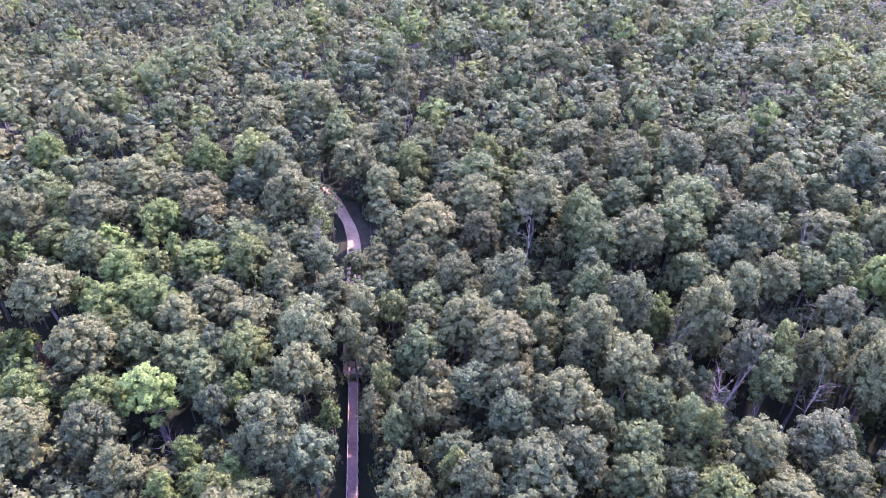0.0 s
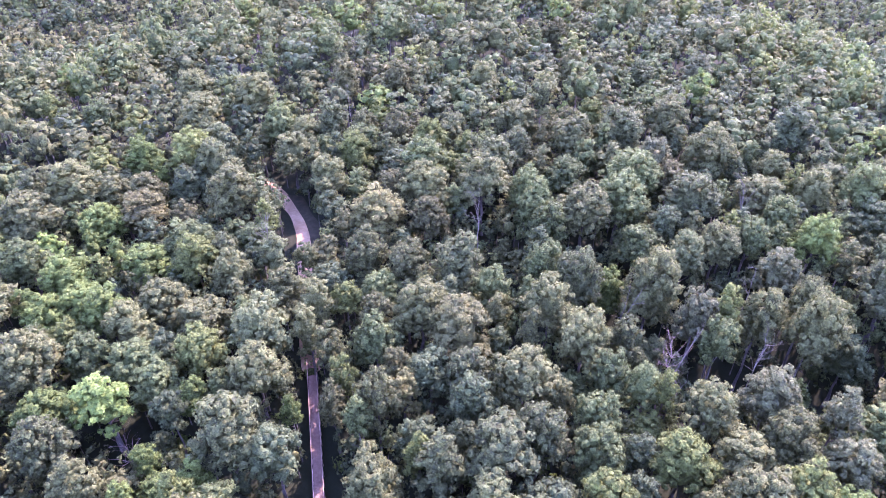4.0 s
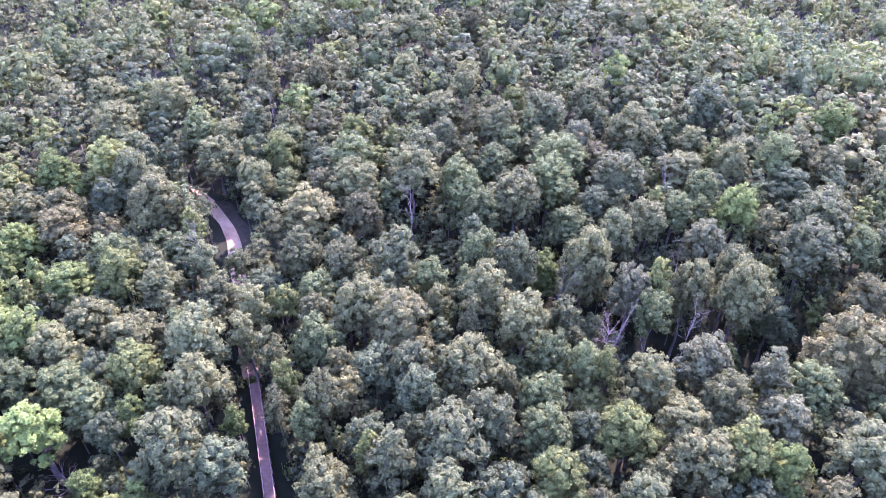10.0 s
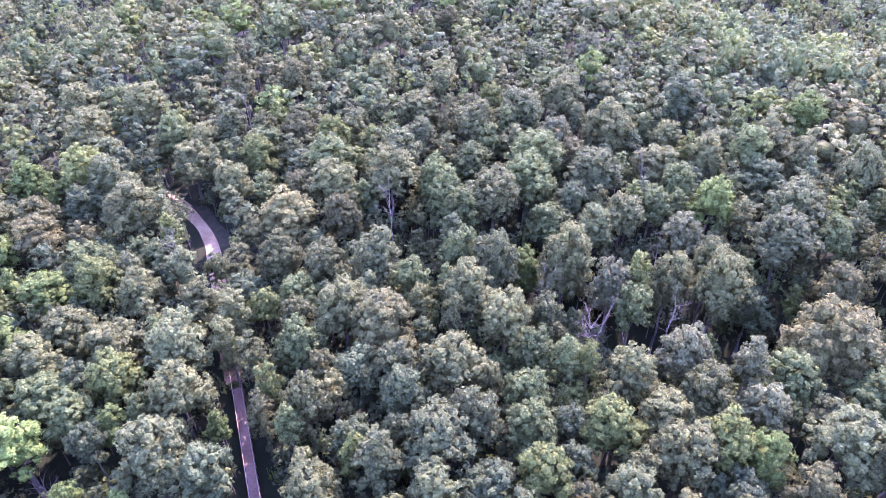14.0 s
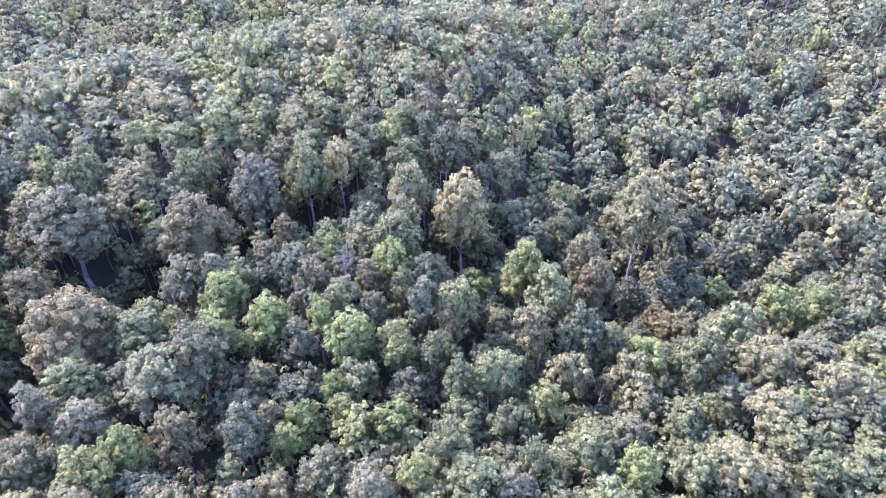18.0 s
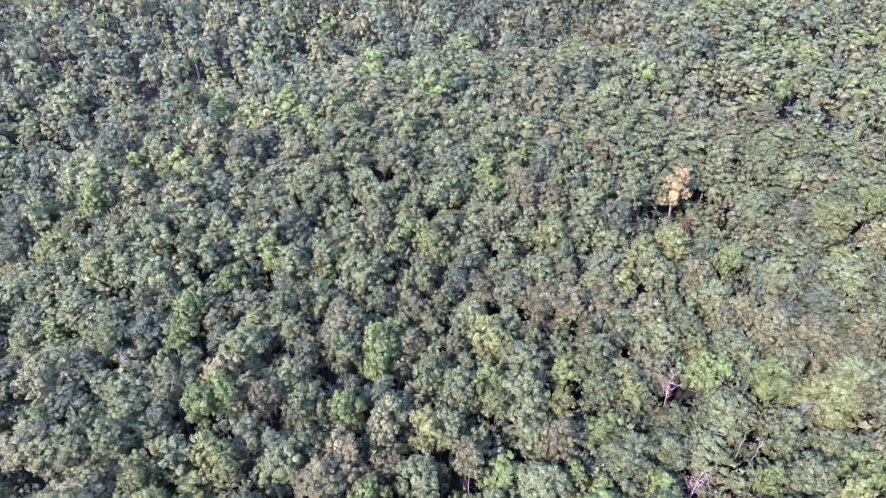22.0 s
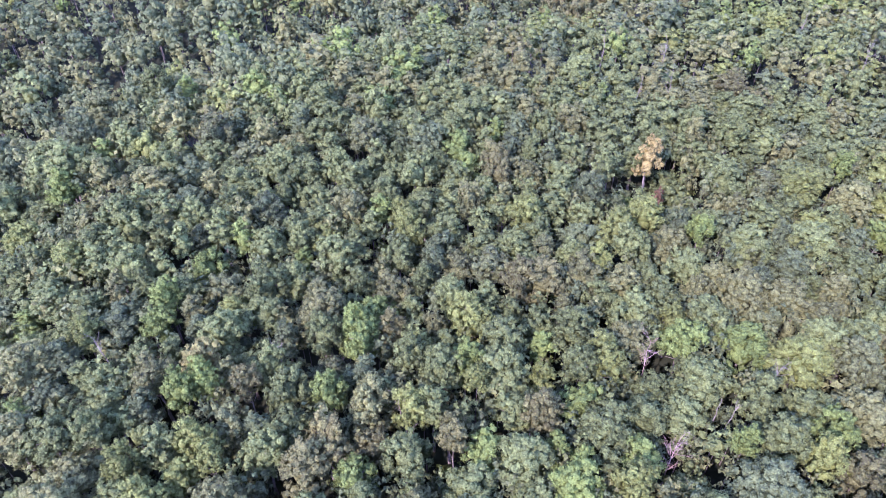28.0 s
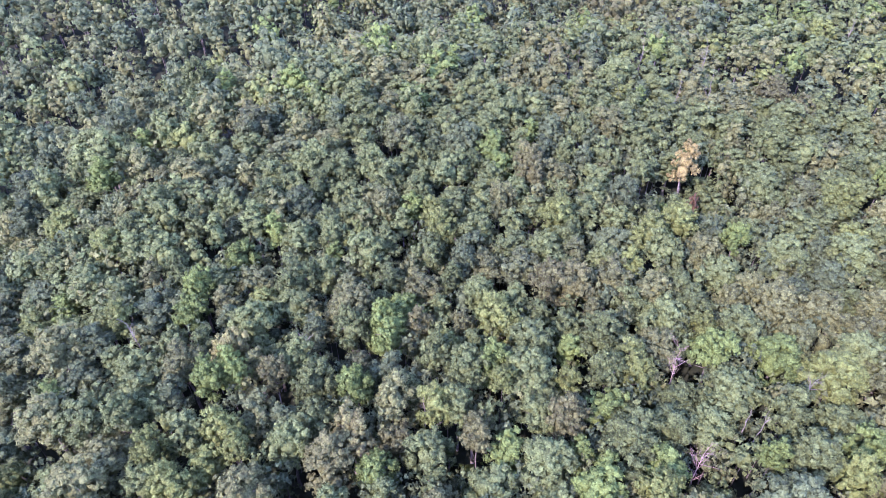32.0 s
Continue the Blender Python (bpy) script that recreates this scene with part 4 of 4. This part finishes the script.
def scatter():
    made = 0
    counts = {"tall_tree": 50, "mid_tree": 120, "upland_tree": 90, "slender_tree": 20}
    lots = []
    for _ in range(150000):
        a, rr = rng.uniform(0, 2 * math.pi), 480 * math.sqrt(rng.random())
        x, y = rr * math.sin(a), rr * math.cos(a)
        spur = on_spur(x, y)
        east = math.degrees(math.atan2(x, y)) > 13 + rng.uniform(-4, 4) and y > 0
        if spur > 0.5 and east:
            kind = rng.choice((BIG, MID, MID, MID, SMALL))
            r = {"tall_tree": rng.uniform(4.4, 5.6), "mid_tree": rng.uniform(3.9, 5.6), "upland_tree": rng.uniform(3.2, 4.4)}[kind.name]
            top = ground_z(x, y) + rng.uniform(17, 21)
        elif spur > 0.5:
            kind = SMALL if rng.random() < 0.8 else SLIM
            r = rng.uniform(3.7, 5.5) * (1.0 if rr < 180 else 1.15) if kind is SMALL else rng.uniform(2.7, 3.6)
            top = ground_z(x, y) + rng.uniform(15, 20.5)
        else:
            far_side = x < hill_edge(y) and y > -50
            kind = rng.choice((BIG, BIG, MID)) if far_side else rng.choice((BIG, BIG, BIG, BIG, MID, SLIM))
            r = {"tall_tree": rng.uniform(5.2, 7.6), "mid_tree": rng.uniform(3.8, 5.4), "slender_tree": rng.uniform(2.8, 3.8)}[kind.name]
            if far_side:
                r *= 0.9
            top = ground_z(x, y) + {"tall_tree": rng.uniform(20, 29), "mid_tree": rng.uniform(15, 24), "slender_tree": rng.uniform(17, 25)}[kind.name]
        if open_ground(x, y, r) or not free(x, y, r, 0.65 if spur > 0.5 else 0.69) or (rr > 200 and not seen(x, y)):
            continue
        lid = overtopped(x, y, r)
        note(x, y, r)
        top = max(ground_z(x, y) + 9, min(top, lid))
        lots.append((math.hypot(x, y), kind, x, y, top, r, tone_at(x, y)))
    for _ in range(14000):
        a, rr = radians(rng.uniform(120, 416)), 190 * math.sqrt(rng.uniform(0.014, 1))
        x, y = rr * math.sin(a), rr * math.cos(a)
        kind, r = rng.choice((MID, SMALL)), rng.uniform(1.7, 3.2)
        if open_ground(x, y, r) or not free(x, y, r, 0.46 if on_spur(x, y) > 0.5 else 0.52):
            continue
        lid = overtopped(x, y, r)
        note(x, y, r)
        lots.append((1000 + rr, kind, x, y, min(ground_z(x, y) + rng.uniform(10.5, 16.0), max(lid, ground_z(x, y) + 5)), r, rng.choice(("green", "blue", "blue", "olive", "grey"))))
    lots.sort(key=lambda l: l[0])
    for d, kind, x, y, top, r, tone in lots:
        if d < 1000 and seen(x, y) and counts[kind.name] < {"tall_tree": 230, "mid_tree": 220, "upland_tree": 300, "slender_tree": 130}[kind.name]:
            counts[kind.name] += 1
            plant(kind, x, y, top, r, tone, False)
        else:
            FAR.setdefault("south" if y < -40 and x > -120 else "west" if x < -60 else "north", []).append((d, kind, x, y, top, r, tone))


scatter()


def thin(kind, seed, level):
    """A plainer crown of the same habit for trees far off."""
    lobes = {"tall_tree": 13, "mid_tree": 11, "upland_tree": 10, "slender_tree": 10}[kind.name] - (0, 2, 4)[level]
    taper = {"tall_tree": 0.25, "mid_tree": 0.18, "upland_tree": 0.15, "slender_tree": 0.45}[kind.name]
    v, f = crown_arrays(seed, lobes, (4, 3, 3)[level], (10, 5, 6)[level], (1, 2, 0)[level], tall=kind.half / kind.radius, taper=taper, leaf=((0.36, 0.58), (0.40, 0.62), (0.5, 0.8))[level])
    return v * kind.radius, f


TONES = list(LEAF)
for side, lots in FAR.items():
    shapes = {(k.name, s): [thin(k, 500 + 10 * i + 3 * s, s) for i in range(4)] for k in (BIG, MID, SMALL, SLIM) for s in (0, 1, 2)}
    all_v, all_f, all_m, base = [], [], [], 0
    for d, kind, x, y, top, r, tone in lots:
        v, f = shapes[kind.name, 0 if seen(x, y) and d < 190 else 1 if d < 310 else 2][rng.randrange(4)]
        z = ground_z(x, y)
        sx, t = r / kind.radius, rng.uniform(0, 6.28)
        high = crown_half(kind, z, top, r)
        cs, sn = math.cos(t) * sx, math.sin(t) * sx
        w = np.stack([v[:, 0] * cs - v[:, 1] * sn + x, v[:, 0] * sn + v[:, 1] * cs + y, v[:, 2] * (high / kind.half) + top - high], 1)
        all_v.append(w), all_f.append(f + base), all_m.append(np.full(len(f), TONES.index(tone)))
        base += len(w)
        bole = 0.32 * sx
        q = np.array([(x + bole, y, z - 0.5), (x - bole * 0.5, y + bole * 0.87, z - 0.5), (x - bole * 0.5, y - bole * 0.87, z - 0.5), (x, y, top - 3.0)])
        all_v.append(q), all_f.append(np.array([(0, 1, 3), (1, 2, 3), (2, 0, 3)]) + base), all_m.append(np.full(3, len(TONES)))
        base += 4
    me = mesh_bulk("far_woods", np.vstack(all_v), np.vstack(all_f), np.concatenate(all_m))
    for t in TONES:
        me.materials.append(LEAF[t])
    me.materials.append(BARK)
    tagged(new("far_woods", me), f"distant broadleaf woods in mixed greens, to the {side}", "woods", kind="stuff")


# ---------------------------------------------------------------- understory
def understory():
    shapes = [crown_arrays(900 + i, 4, 4, 4, 0, leaf=(0.4, 0.7)) for i in range(5)]
    all_v, all_f, all_m, base = [], [], [], 0
    for _ in range(2600):
        a, rr = radians(rng.uniform(138, 402)), 250 * math.sqrt(rng.uniform(0.03, 1))
        x, y = rr * math.sin(a), rr * math.cos(a)
        r, h = rng.uniform(1.2, 3.2), rng.uniform(2.5, 8.0)
        if open_ground(x, y, r * 1.3):
            continue
        v, f = shapes[rng.randrange(5)]
        z = ground_z(x, y)
        all_v.append(v * [r, r, h * 0.5] + [x, y, z + h * 0.42]), all_f.append(f + base)
        all_m.append(np.full(len(f), rng.choice((0, 0, 1, 3, 3, 4))))
        base += len(v)
    me = mesh_bulk("understory", np.vstack(all_v), np.vstack(all_f), np.concatenate(all_m))
    for t in TONES:
        me.materials.append(LEAF[t])
    tagged(new("understory", me), "dark green saplings and shrubs under the trees", "undergrowth", kind="stuff")


understory()
